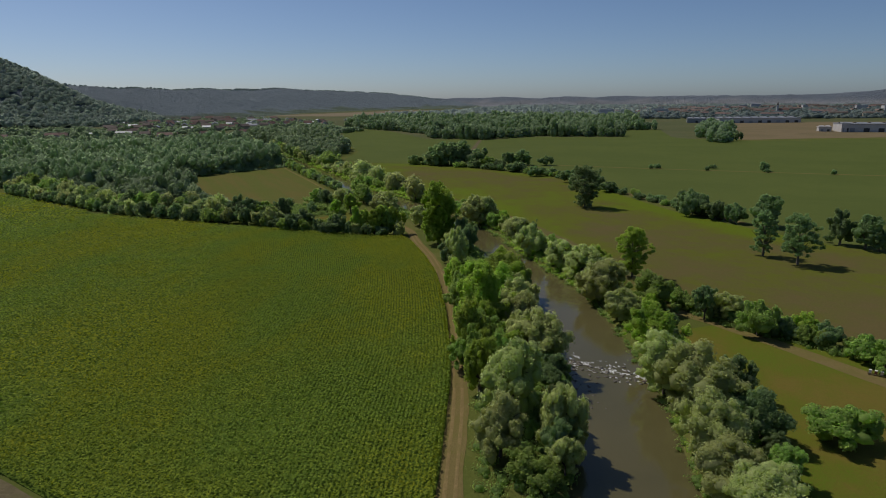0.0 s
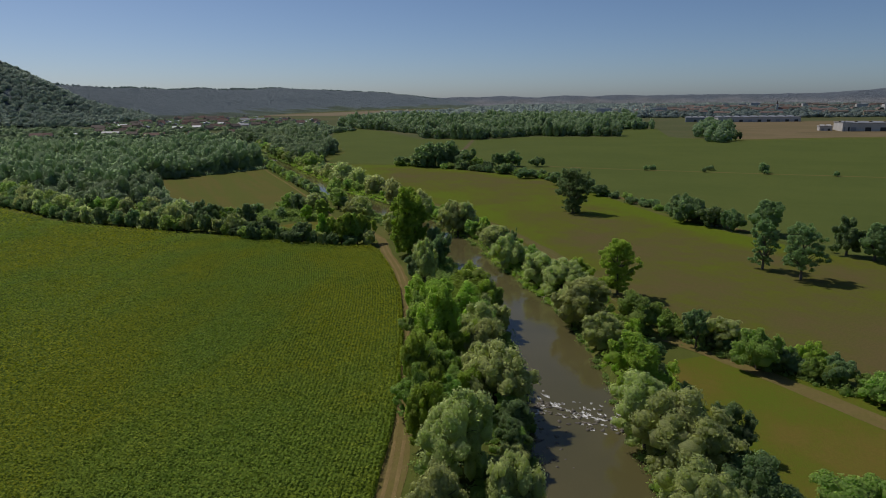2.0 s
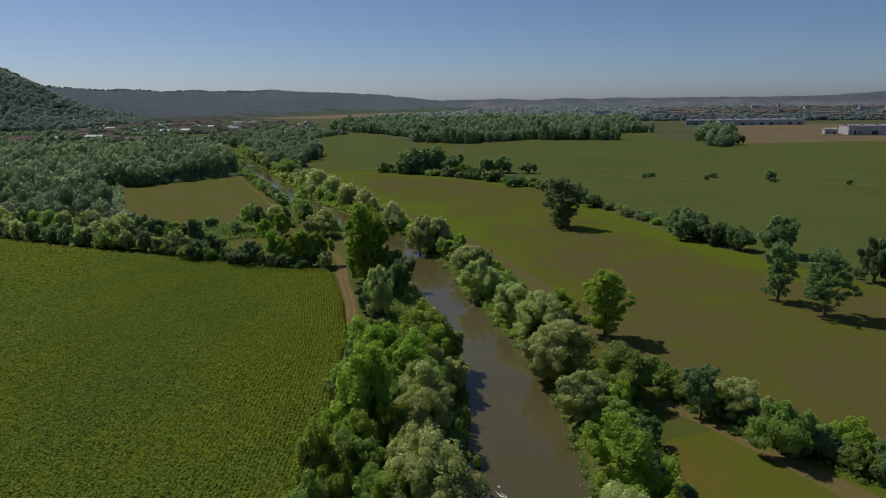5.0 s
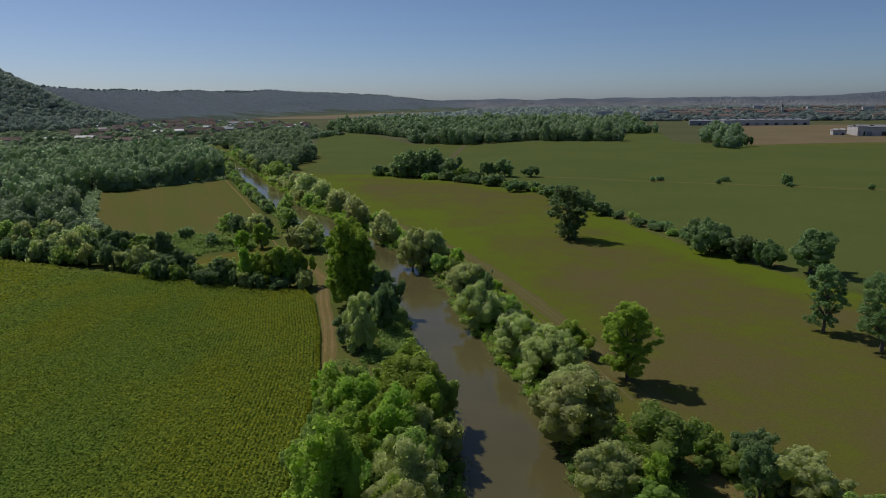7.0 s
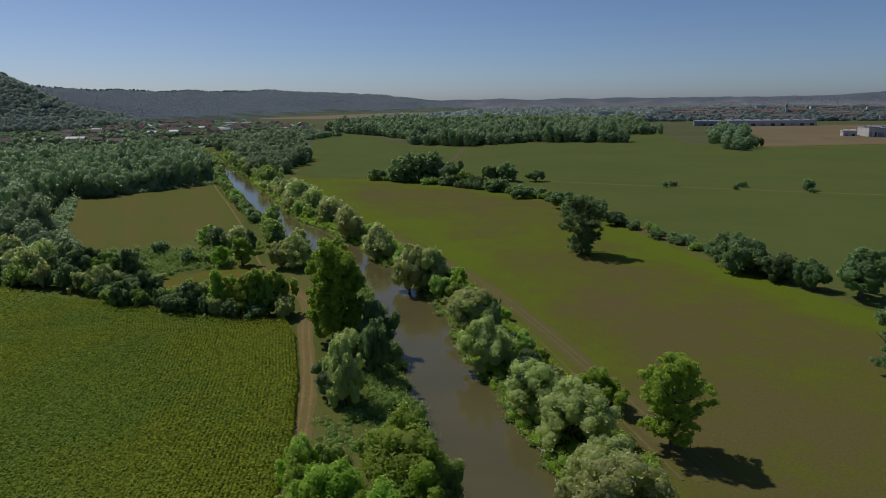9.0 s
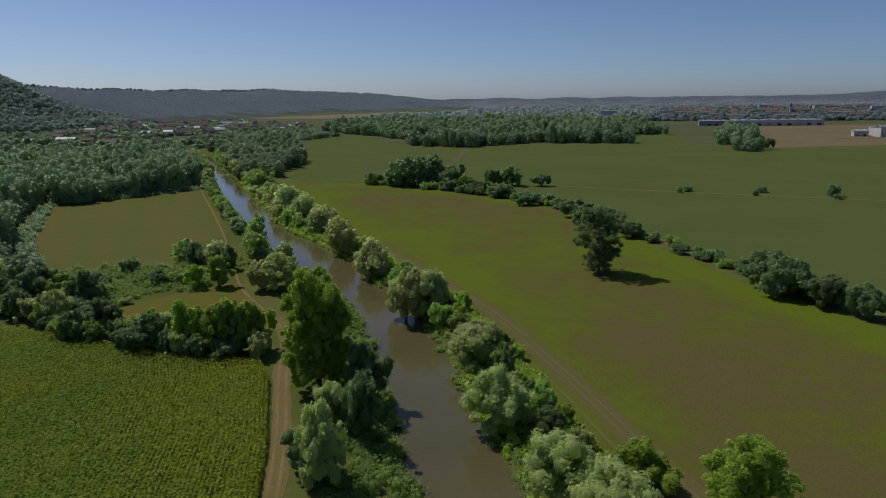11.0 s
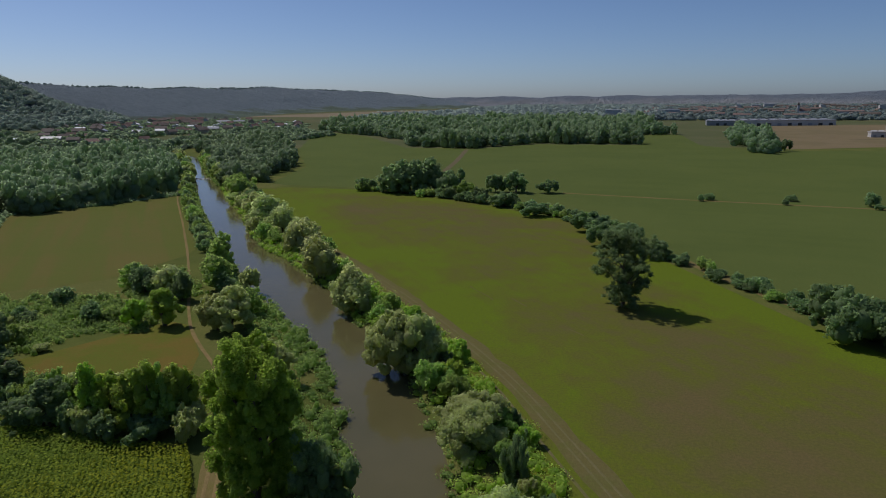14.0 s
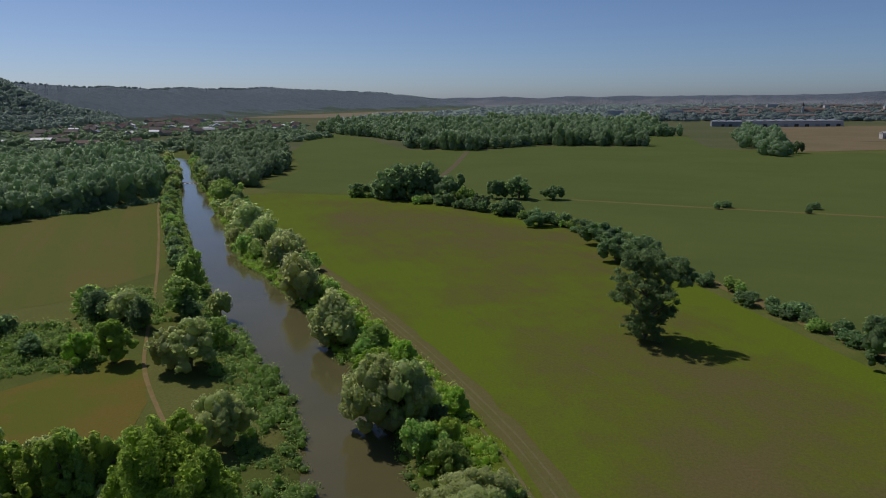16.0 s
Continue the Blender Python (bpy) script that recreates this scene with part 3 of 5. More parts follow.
def kinds():
    """Meshes of each kind at true size about the origin, in a fine and a plainer make: name, crown, trunk, height, radius, label."""
    made = {}
    for kind, (h, r, low, n, size, squash, skirt, ragged, leaves, droop) in SHAPE.items():
        for s in range(4):
            seed = 10 * len(kind) + 7 * s + ord(kind[0])
            lobes = lobes_round(seed, r, h, low, n, size, squash, skirt, ragged)
            trunk = limb_mesh("trunk", seed, h * 0.9, 0.035 * h, r * 0.6, 6)
            for make, (part_of, leaf, clumps) in enumerate(((0.9, 0.25, 4), (0.45, 0.37, 2), (0.16, 0.6, 0))):
                made[kind, make, s] = (TREE_NAME[kind][0], crown("crown", seed, lobes, int(leaves * part_of), leaf, LEAF[kind], 0.4 if kind == "willow" else 0.6, clumps, droop), trunk, h, r, TREE_NAME[kind][1])
    for kind, leafy, name, label in (("bush", GREEN, "bush", "rounded green bush at the field edge"), ("darkbush", DARK, "bush", "dark green bush in the hedge"),
                                     ("greybush", WILLOW, "willow_bush", "grey-green willow bush in the hedge"), ("brightbush", BRIGHT, "bush", "fresh yellow-green bush on the bank")):
        for s in range(3):
            seed = 90 + 20 * s + len(kind)
            lobes = lobes_round(seed, 2.6, 4.2, 0.0, 22, 0.33, 0.95, 0.9, 0.2)
            trunk = limb_mesh("trunk", seed, 3, 0.1, 1.2, 4)
            for make, (count, leaf, clumps) in enumerate(((3600, 0.19, 3), (1700, 0.26, 2), (600, 0.42, 0))):
                made[kind, make, s] = (name, crown("crown", seed, lobes, count, leaf, leafy, 0.6, clumps), trunk, 4.2, 2.6, label)
    return made


KINDS = kinds()
rng = np.random.default_rng(5)


def plant(kind, x, y, h, r, z=0.0, label="", group=""):
    """Sets a tree of that kind, height and crown radius."""
    far = 2 if y > 345 or x < -120 or x > 165 else 0 if abs(x - 15) < 45 and y < 310 else 1
    if h / r < (1.3 if kind == "willow" else 1.75):
        kind = {"willow": "greybush", "green": "bush", "dark": "darkbush", "bright": "brightbush"}.get(kind, kind)
    if "bush" in kind and r > 4.5:
        far = max(0, far - 1)
    key = (kind, far, int(rng.integers(3 if "bush" in kind else 4)))
    name, crown_me, trunk_me, h0, r0, lab = KINDS[key]
    m = pose(x, y, z, 0, 0, float(rng.uniform(0, 360))) @ Matrix.Diagonal((r / r0, r / r0 * float(rng.uniform(0.9, 1.1)), h / h0, 1))
    lab = label or lab
    if (key, lab) not in PLANTED:
        ob = make_tree(name, crown_me, trunk_me, lab, "bush" if "bush" in name else "tree")
        ob.matrix_basis = m
        PLANTED[key, lab] = ob
        s = ob
    else:
        first = PLANTED[key, lab]
        keep = first.matrix_basis.copy()
        s = copy_thing(first, Matrix.Identity(4))
        s.matrix_basis = m
        first.matrix_basis = keep
    if group:
        s["group"] = group
    return s

RIGHT_BANK_TREES = [
    ('willow', 40.0, 81.0, 10.4, 6.3),
    ('willow', 39.2, 91.0, 8.3, 6.6),
    ('willow', 40.8, 102.2, 10.8, 6.4),
    ('willow', 43.3, 119.2, 12.4, 7.4),
    ('dark', 50.1, 106.2, 9.7, 4.6),
    ('dark', 52.5, 123.7, 9.2, 3.8),
    ('willow', 40.3, 128.3, 12.1, 6.8),
    ('bright', 44.2, 146.6, 12.6, 5.9),
    ('willow', 42.2, 173.2, 8.0, 5.1),
    ('green', 51.1, 180.5, 11.6, 6.3),
    ('willow', 39.6, 190.9, 12.1, 6.9),
    ('willow', 40.8, 201.9, 8.6, 6.7),
    ('willow', 38.8, 218.6, 10.2, 6.9),
    ('willow', 33.5, 229.2, 10.3, 6.4),
    ('bright', 46.1, 231.4, 7.7, 4.7),
    ('willow', 25.2, 250.3, 10.5, 6.0),
    ('willow', 21.5, 279.4, 9.1, 6.1),
    ('dark', 27.9, 268.7, 10.3, 1.7),
    ('willow', 7.4, 314.6, 12.7, 7.3),
    ('willow', -10.9, 357.5, 10.3, 6.0),
]
RIGHT_BANK_FAR = [
    ('willow', 3.5, 315.2, 13.9, 6.2),
    ('willow', 10.8, 314.8, 13.6, 5.4),
    ('willow', -11.2, 359.1, 12.2, 5.4),
    ('willow', 21.8, 287.3, 7.8, 6.1),
    ('willow', -28.1, 394.7, 14.0, 7.0),
    ('willow', -44.0, 432.0, 11.6, 6.3),
    ('willow', -72.2, 489.1, 14.4, 10.2),
    ('willow', -59.4, 466.6, 12.8, 6.7),
    ('green', -114.4, 578.5, 14.8, 11.0),
    ('dark', 28.9, 286.4, 5.6, 1.4),
    ('bush', 14.0, 303.1, 7.0, 3.8),
]
LEFT_BANK_TREES = [
    ('willow', 8.7, 115.2, 15.6, 6.5),
    ('willow', 5.9, 100.8, 10.8, 4.9),
    ('willow', 16.0, 102.8, 12.7, 3.9),
    ('willow', 18.8, 104.3, 6.7, 2.3),
    ('willow', 15.3, 139.5, 13.2, 7.1),
    ('willow', 12.9, 165.0, 12.3, 6.0),
    ('bright', 4.1, 160.3, 19.5, 5.1),
    ('bright', 1.8, 138.7, 16.6, 4.2),
    ('bright', 11.7, 195.2, 13.6, 7.4),
    ('green', 10.2, 92.9, 5.4, 4.5),
    ('dark', -4.1, 234.3, 11.0, 4.7),
    ('willow', -4.1, 248.6, 9.7, 3.9),
    ('dark', 0.1, 261.6, 13.5, 4.2),
    ('willow', -2.3, 230.3, 13.3, 3.9),
    ('dark', 1.4, 245.9, 13.7, 3.5),
    ('bright', 4.0, 189.1, 13.2, 5.1),
    ('bright', 10.7, 201.0, 13.3, 4.6),
    ('green', 16.2, 196.2, 11.4, 3.9),
    ('bright', 2.5, 175.6, 12.6, 4.5),
    ('bright', 10.6, 180.8, 13.0, 5.1),
    ('greybush', 17.6, 183.2, 7.1, 4.0),
]
LEFT_FAR = [
    ('willow', -42.8, 339.6, 10.0, 4.7),
    ('green', -62.4, 399.2, 14.4, 5.1),
    ('green', -56.1, 376.5, 11.8, 5.3),
    ('dark', -52.3, 372.7, 6.6, 3.5),
    ('greybush', -46.3, 378.4, 6.8, 3.2),
    ('willow', -39.1, 339.9, 11.4, 6.9),
    ('green', -38.2, 353.4, 7.6, 3.3),
    ('willow', -20.0, 306.7, 10.1, 4.7),
    ('bright', -35.5, 286.5, 13.2, 4.5),
    ('bright', -43.0, 287.3, 12.3, 4.0),
    ('bright', -30.0, 287.6, 13.5, 4.0),
    ('bright', -46.3, 286.4, 12.9, 2.8),
    ('bright', -38.4, 285.5, 12.0, 4.0),
    ('green', -32.5, 286.6, 13.2, 3.4),
    ('dark', -41.3, 282.2, 5.9, 3.6),
    ('dark', -34.7, 283.0, 5.0, 4.4),
    ('greybush', -27.4, 282.7, 6.9, 2.8),
    ('dark', -54.9, 287.4, 9.6, 4.5),
    ('dark', -70.9, 298.7, 9.9, 5.0),
    ('darkbush', -75.1, 293.2, 8.3, 4.2),
    ('willow', -87.8, 305.9, 9.7, 3.9),
    ('greybush', -27.8, 286.4, 6.0, 3.1),
    ('darkbush', -58.4, 287.2, 6.2, 5.2),
    ('darkbush', -84.7, 312.1, 5.8, 6.1),
    ('bush', -78.4, 295.0, 7.0, 4.3),
    ('bush', -70.5, 292.5, 6.0, 3.0),
    ('dark', -76.4, 371.7, 10.0, 4.8),
    ('willow', -68.5, 370.9, 9.4, 5.5),
    ('green', -82.7, 378.6, 8.7, 4.3),
    ('dark', -62.2, 365.1, 8.9, 3.0),
    ('bright', -64.9, 342.3, 8.4, 3.7),
    ('bright', -57.6, 342.9, 10.3, 4.5),
    ('bush', -73.9, 347.5, 3.6, 3.3),
    ('dark', -78.8, 345.7, 5.8, 3.3),
    ('dark', -101.9, 334.8, 7.2, 4.6),
    ('green', -87.7, 327.0, 5.6, 3.3),
    ('darkbush', -94.5, 359.5, 6.1, 3.7),
]
RIGHT_HEDGE = [
    ('dark', 134.5, 303.0, 15.6, 7.9),
    ('darkbush', 108.4, 376.9, 4.6, 4.1),
    ('dark', 113.7, 345.2, 12.2, 7.0),
    ('dark', 118.9, 334.0, 7.5, 5.2),
    ('dark', 121.7, 322.4, 7.9, 4.2),
    ('dark', 112.5, 333.2, 13.0, 8.2),
    ('darkbush', 119.1, 321.1, 10.0, 6.6),
    ('darkbush', 124.6, 311.2, 9.3, 5.1),
    ('dark', 146.8, 264.1, 14.6, 5.5),
    ('dark', 152.4, 256.6, 14.3, 6.3),
    ('dark', 154.9, 251.7, 9.8, 3.1),
    ('dark', 75.0, 441.4, 9.0, 7.5),
    ('dark', 82.0, 435.9, 10.0, 5.3),
    ('dark', 89.2, 419.5, 7.0, 6.9),
    ('dark', 75.3, 468.4, 9.3, 8.9),
    ('dark', 85.4, 443.8, 9.9, 7.1),
    ('dark', 233.5, 535.7, 7.6, 4.4),
    ('dark', 358.3, 911.1, 12.8, 7.4),
    ('darkbush', 201.3, 555.2, 3.8, 3.4),
    ('darkbush', 158.2, 561.2, 4.0, 3.2),
]
FORE_HEDGE = [
    ('dark', 62.8, 171.4, 9.7, 2.6),
    ('willow', 68.5, 170.9, 8.0, 5.1),
    ('green', 71.4, 158.7, 9.1, 5.4),
    ('dark', 77.0, 159.3, 5.7, 3.4),
    ('bright', 83.1, 159.3, 5.7, 3.4),
    ('dark', 84.7, 151.9, 6.0, 3.6),
    ('green', 87.7, 142.2, 6.1, 4.2),
    ('green', 88.7, 136.8, 7.4, 2.9),
    ('green', 63.8, 106.1, 6.9, 5.7),
    ('darkbush', 78.8, 157.3, 3.5, 3.4),
    ('green', 60.3, 186.1, 4.2, 3.1),
    ('dark', 66.3, 181.9, 6.3, 3.9),
    ('willow', 72.6, 178.7, 5.1, 4.2),
]
GROVE = [
    ('dark', -8.6, 597.3, 23.5, 13.5),
    ('dark', -18.3, 595.0, 20.4, 9.9),
    ('dark', 1.5, 594.3, 19.5, 9.9),
    ('dark', -25.4, 600.1, 16.4, 9.1),
    ('darkbush', -43.2, 607.9, 8.5, 7.5),
    ('dark', 11.9, 584.0, 16.4, 10.5),
    ('dark', 39.2, 596.6, 12.5, 7.2),
    ('dark', 51.9, 595.9, 13.5, 6.9),
    ('dark', 71.5, 592.1, 8.6, 6.3),
    ('darkbush', 29.1, 556.4, 8.6, 6.6),
    ('darkbush', 41.4, 539.6, 8.4, 7.9),
    ('green', 20.8, 573.4, 10.3, 6.9),
    ('darkbush', 54.5, 509.9, 7.7, 7.3),
]

def plant_all(rows, group, z=0.0):
    for kind, x, y, h, r in rows:
        plant(kind, x, y, h - z, r, z, group=group)


plant_all(RIGHT_BANK_TREES, "trees on the river bank", -0.9)
plant_all(RIGHT_BANK_FAR, "trees on the river bank", -0.9)
plant_all(LEFT_BANK_TREES, "trees on the river bank", -0.4)
plant_all(LEFT_FAR, "trees by the farm track")
plant_all(RIGHT_HEDGE, "hedge trees")
plant_all(FORE_HEDGE, "hedge trees")
plant_all(GROVE, "trees of the field grove")


def tall_poplar(x, y, h):
    """Broad from the ground up, with a ragged, rounded top and a lower shoulder towards the river."""
    lobes = []
    r = np.random.default_rng(3)
    for i in range(110):
        t = (i + 0.5) / 110
        w = 7.0 * float(np.interp(t, [0, 0.15, 0.45, 0.75, 0.92, 1], [0.78, 0.86, 0.95, 1.0, 0.78, 0.4]))
        a = i * 2.4 + r.uniform(-0.3, 0.3)
        k = r.uniform(0.58, 0.95)
        lean = 1.0 if math.cos(a) > 0 else 0.92
        top = h - 2 if math.cos(a) < 0.4 else h - 5
        s = r.uniform(1.0, 2.0)
        lobes.append(((w * k * lean * math.cos(a), w * k * math.sin(a), 1.2 + (top - 1.5) * t), (s, s, s * r.uniform(1.0, 1.6))))
    lobes += [((0, 0, h * q), (4.6, 4.6, 4.5)) for q in (0.18, 0.36, 0.54, 0.7)]
    ob = make_tree("poplar_tree", crown("crown", 200, lobes, 56000, 0.27, POPLAR, 0.85, 3, 0, 0.6, 0.62), limb_mesh("trunk", 200, h, 0.75, 4.5, 11), "tall broad dark green poplar beside the farm track")
    ob.matrix_basis = pose(x, y, 0)


tall_poplar(-10.0, 265, 26)


def open_tree(name, seed, x, y, h, r, shape, n, leaves, label, cover=DARK):
    """An old field tree: rising limbs that bear separate boughs of leaves inside an outline (height share, width share), with gaps between the boughs."""
    rng = np.random.default_rng(seed)
    hs, ws = zip(*shape)
    boughs, lobes = n // 4, []
    for i in range(boughs):
        t = hs[0] + (hs[-1] - hs[0]) * ((i + rng.uniform(0.1, 0.9)) / boughs) ** 0.85
        a = i * 2.39996 + rng.uniform(-0.4, 0.4)
        w = r * float(np.interp(t, hs, ws))
        k = rng.uniform(0.4, 0.86) if i % 3 else rng.uniform(0.0, 0.4)
        mid = np.array((w * k * math.cos(a), w * k * math.sin(a), h * t))
        size = r * rng.uniform(0.24, 0.36)
        for d in unit(rng, 9):
            q = mid + d * size * rng.uniform(0.4, 1.05) * (1, 1, 0.75)
            s = r * rng.uniform(0.07, 0.13)
            lobes.append((tuple(q), (s, s * rng.uniform(0.8, 1.2), s * rng.uniform(0.7, 1.1))))
    lobes = [(c, s) for c, s in lobes if c[2] < h]
    ob = make_tree(name, crown("crown", seed, lobes, int(leaves * 1.2), 0.27, cover, 0.9, 0, 0, 0.62, 0.6), limb_mesh("trunk", seed, h, 0.028 * h, r * 0.75, 14), label)
    ob.matrix_basis = pose(x, y, 0)


OLD = [(0.03, 0.42), (0.2, 0.5), (0.36, 0.72), (0.5, 1.0), (0.66, 0.98), (0.82, 0.78), (0.93, 0.5), (1.0, 0.2)]
SPREADING = [(0.2, 0.3), (0.34, 0.85), (0.5, 1.0), (0.68, 0.9), (0.85, 0.62), (1.0, 0.2)]
SLENDER = [(0.1, 0.3), (0.3, 0.75), (0.55, 1.0), (0.75, 0.95), (0.9, 0.65), (1.0, 0.25)]
open_tree("field_tree", 307, 64.5, 360, 21.5, 10.0, OLD, 170, 28000, "lone old tree with ragged crown in the meadow")
open_tree("young_poplar", 304, 54.5, 214.5, 16.0, 6.6, SLENDER, 130, 20000, "airy bright green poplar at the meadow edge", BRIGHT)
open_tree("field_tree", 302, 109, 244.5, 16.6, 6.2, SLENDER, 95, 10000, "slender field tree with thin open crown")
open_tree("field_tree", 303, 115.3, 231.5, 17.2, 8.6, SPREADING, 95, 13000, "spreading field tree with open crown")


def undergrowth(name, strips, material, label, seed, dense=15.0, leaf=0.33):
    """Low tangled growth: lumps of leaves over strips (line, width, height), joined."""
    r = np.random.default_rng(seed)
    V, F, base = [], [], 0
    bv, bf = BALLS[0]
    for line, width, height in strips:
        pts = along(line, 1.5)
        way = np.gradient(pts, axis=0)
        way /= np.hypot(*way.T)[:, None]
        for (x, y), (wx, wy) in zip(pts, way):
            for _ in range(max(1, round(width / 1.9))):
                rad = r.uniform(0.8, 1.8)
                k = r.uniform(-0.5, 0.5) * width
                px, py = x + wy * k + r.uniform(-0.8, 0.8), y - wx * k + r.uniform(-0.8, 0.8)
                low = -1.1 if bank(py, -1) - 1.5 < px < bank(py, 1) + 1.5 else 0.0
                h = height * r.uniform(0.3, 1.15) * (0.7 + 0.6 * noise.noise((px * 0.12, py * 0.12, 3)))
                c = np.array((px, py, low + h * 0.3 - 0.3))
                ra = np.array((rad, rad, h * 0.7))
                V.append(c + bv * ra * 0.62)
                F.append(bf + base)
                base += len(bv)
                n = int(dense * rad * rad)
                d = unit(r, n)
                d[:, 2] = np.abs(d[:, 2])
                V.append(sprays(r, c + d * ra * r.uniform(0.6, 1.3, (n, 1)), d, leaf, 0.9))
                F.append(np.arange(3 * n).reshape(-1, 3) + base)
                base += 3 * n
    me = quick_mesh(name, np.concatenate(V), NONE4, np.concatenate(F), material)
    return tagged(new(name, me), label, "undergrowth", kind="stuff")


def beside(side, off, y0, y1):
    """A line along the river at a distance from its left (-1) or right (1) bank."""
    return [(bank(y, side) + side * off, y) for y in np.arange(y0, y1 + 0.1, 8.0)]


undergrowth("undergrowth", [
    (beside(-1, 3.5, 64, 300), 9, 3.0),
    (beside(1, 0.6, 70, 470), 2.4, 1.0),
    (beside(-1, 5.0, 300, 372), 12, 2.8),
    (beside(-1, 4.0, 372, 640), 6, 1.8),
    (beside(1, 4.5, 640, 880), 10, 3.2),
    ([(3.5, 70), (5, 125), (3, 165), (-1.5, 205), (-4.5, 225)], 4.5, 1.6),
    ([(1, 215), (2.5, 226), (1, 240), (-3, 258)], 8, 2.2)], VINE, "tangled green vines and shrubs on the bank", 41, 20.0, 0.25)
undergrowth("undergrowth", [
    (beside(1, 8.2, 205, 300), 15.5, 2.8),
    (beside(1, 7.8, 300, 420), 14.5, 2.6),
    (beside(1, 5.5, 420, 470), 10, 2.6),
    (beside(1, 4.5, 470, 640), 8, 3.0),
    (beside(1, 7.0, 70, 205), 12, 2.8)], BRIGHT, "fresh green shrubs between willows and meadow", 42, 18.0, 0.26)
undergrowth("undergrowth", [
    ([(-44, 296), (-62, 301), (-92, 314)], 9, 3.2),
    ([(-63, 354), (-80, 352), (-118, 350)], 34, 3.4),
    ([(-66, 366), (-76, 380), (-86, 398)], 20, 3.2),
    ([(-78, 329), (-96, 332), (-118, 336)], 18, 3.4),
    ([(58, 182), (66, 170), (80, 155), (92, 140), (104, 120)], 6.5, 3.0)], VINE, "low dark thicket of brambles", 43, 17.0, 0.27)

undergrowth("undergrowth", [
    ([(-150, 596), (-162, 580), (-188, 544), (-219, 517)], 7, 4.6),
    ([(-219, 517), (-192, 464), (-168, 416), (-140, 376), (-124, 352)], 7, 4.0)], WOODS, "dark shrubs fringing the riverside wood", 44, 9.0, 0.5)

# hedges and belts: seeded rows of trees
def hedge(line, gap, kinds_, hs, rs, spread, group, seed):
    r = np.random.default_rng(seed)
    for x, y in smoothed(line, gap):
        k = kinds_[int(r.integers(len(kinds_)))]
        plant(k, x + r.normal() * spread, y + r.normal() * spread, r.uniform(*hs), r.uniform(*rs), group=group)


hedge([(-292, 425), (-176, 340), (-110, 313), (-90, 308)], 3.2, ["darkbush", "greybush", "dark", "green"], (5, 9), (3, 4.5), 1.5, "hedge beside the sunflowers", 1)
hedge([(-292, 440), (-190, 358), (-110, 325), (-85, 318)], 4.6, ["dark", "green", "willow"], (9, 13), (3.6, 5), 3.0, "hedge beside the sunflowers", 2)
hedge([(-88, 304), (-66, 291), (-45, 286)], 3.0, ["darkbush", "greybush", "bush"], (4, 7), (2.4, 3.6), 1.2, "hedge beside the sunflowers", 3)
hedge([(38, 243), (30, 262), (24, 284), (16, 312), (6, 338), (-8, 366), (-22, 394), (-42, 436)], 3.6, ["brightbush", "bright", "green", "bush", "dark", "brightbush", "greybush"], (3, 6.5), (1.6, 3.2), 2.8, "shrubs on the river bank", 7)
hedge([(50, 95), (51, 120), (50, 150), (48, 185)], 6.5, ["bright", "dark", "green", "brightbush"], (4, 8), (2.2, 3.6), 1.5, "shrubs on the river bank", 8)
hedge([(3, 128), (2, 150), (0, 175), (-1, 200)], 4.2, ["bright", "bright", "green"], (8, 13), (2.6, 3.8), 1.2, "trees on the river bank", 9)
hedge([(13, 150), (14, 175), (12.5, 200)], 5.2, ["green", "bright", "willow"], (9, 13), (3.4, 4.6), 1.0, "trees on the river bank", 10)
hedge([(8, 122), (8, 150), (6.5, 175), (5, 205)], 5, ["bright", "green", "bright"], (8, 12), (2.8, 4), 1.5, "trees on the river bank", 19)
hedge([(15, 95), (18, 122), (18.5, 150)], 5, ["dark", "green", "willow"], (5, 8), (2.4, 3.4), 0.6, "trees on the river bank", 20)
hedge([(-34, 425), (-52, 462)], 6, ["willow", "greybush", "green", "willow"], (6, 10), (4, 6), 1.5, "trees on the river bank", 12)
hedge([(150, 560), (194, 531), (330, 490)], 45, ["darkbush"], (2.6, 4.2), (1.8, 2.8), 1.0, "bushes between the bean fields", 13)
hedge([(-82, 330), (-96, 340), (-112, 348)], 7, ["darkbush", "bush", "greybush"], (2, 4), (1.6, 2.8), 4.0, "thicket by the farm track", 15)
hedge([(-36, 296), (-48, 297), (-62, 300)], 4, ["bright", "bush", "greybush"], (4, 9), (2, 3.4), 2.0, "thicket by the farm track", 16)
hedge([(57, 188), (64, 177), (72, 164), (84, 150), (95, 136)], 4.6, ["bush", "darkbush", "brightbush", "bush"], (3, 5.6), (2.2, 3.5), 1.0, "hedge trees", 25)
hedge([(-46, 606), (-10, 590), (30, 552), (62, 518), (78, 488)], 4.2, ["darkbush", "bush", "darkbush", "dark"], (3.5, 7.5), (3, 4.6), 1.6, "field hedge", 24)
hedge([(62, 525), (90, 428), (108, 372), (120, 325)], 4.6, ["darkbush", "bush", "darkbush"], (1.8, 4.6), (1.6, 3.2), 1.2, "field hedge", 4)
hedge(beside(-1, 7.5, 430, 640), 4.6, ["dark", "green", "dark", "bush"], (4.5, 8), (2.4, 3.6), 1.0, "trees on the river bank", 5)
hedge(beside(1, 6.0, 445, 640), 5.0, ["willow", "greybush", "green", "bush"], (4, 7), (3, 4.6), 1.8, "trees on the river bank", 17)
hedge(beside(1, 5.0, 640, 850), 9.0, ["willow", "green", "willow", "dark"], (7, 11), (4, 6), 1.5, "trees on the river bank", 22)
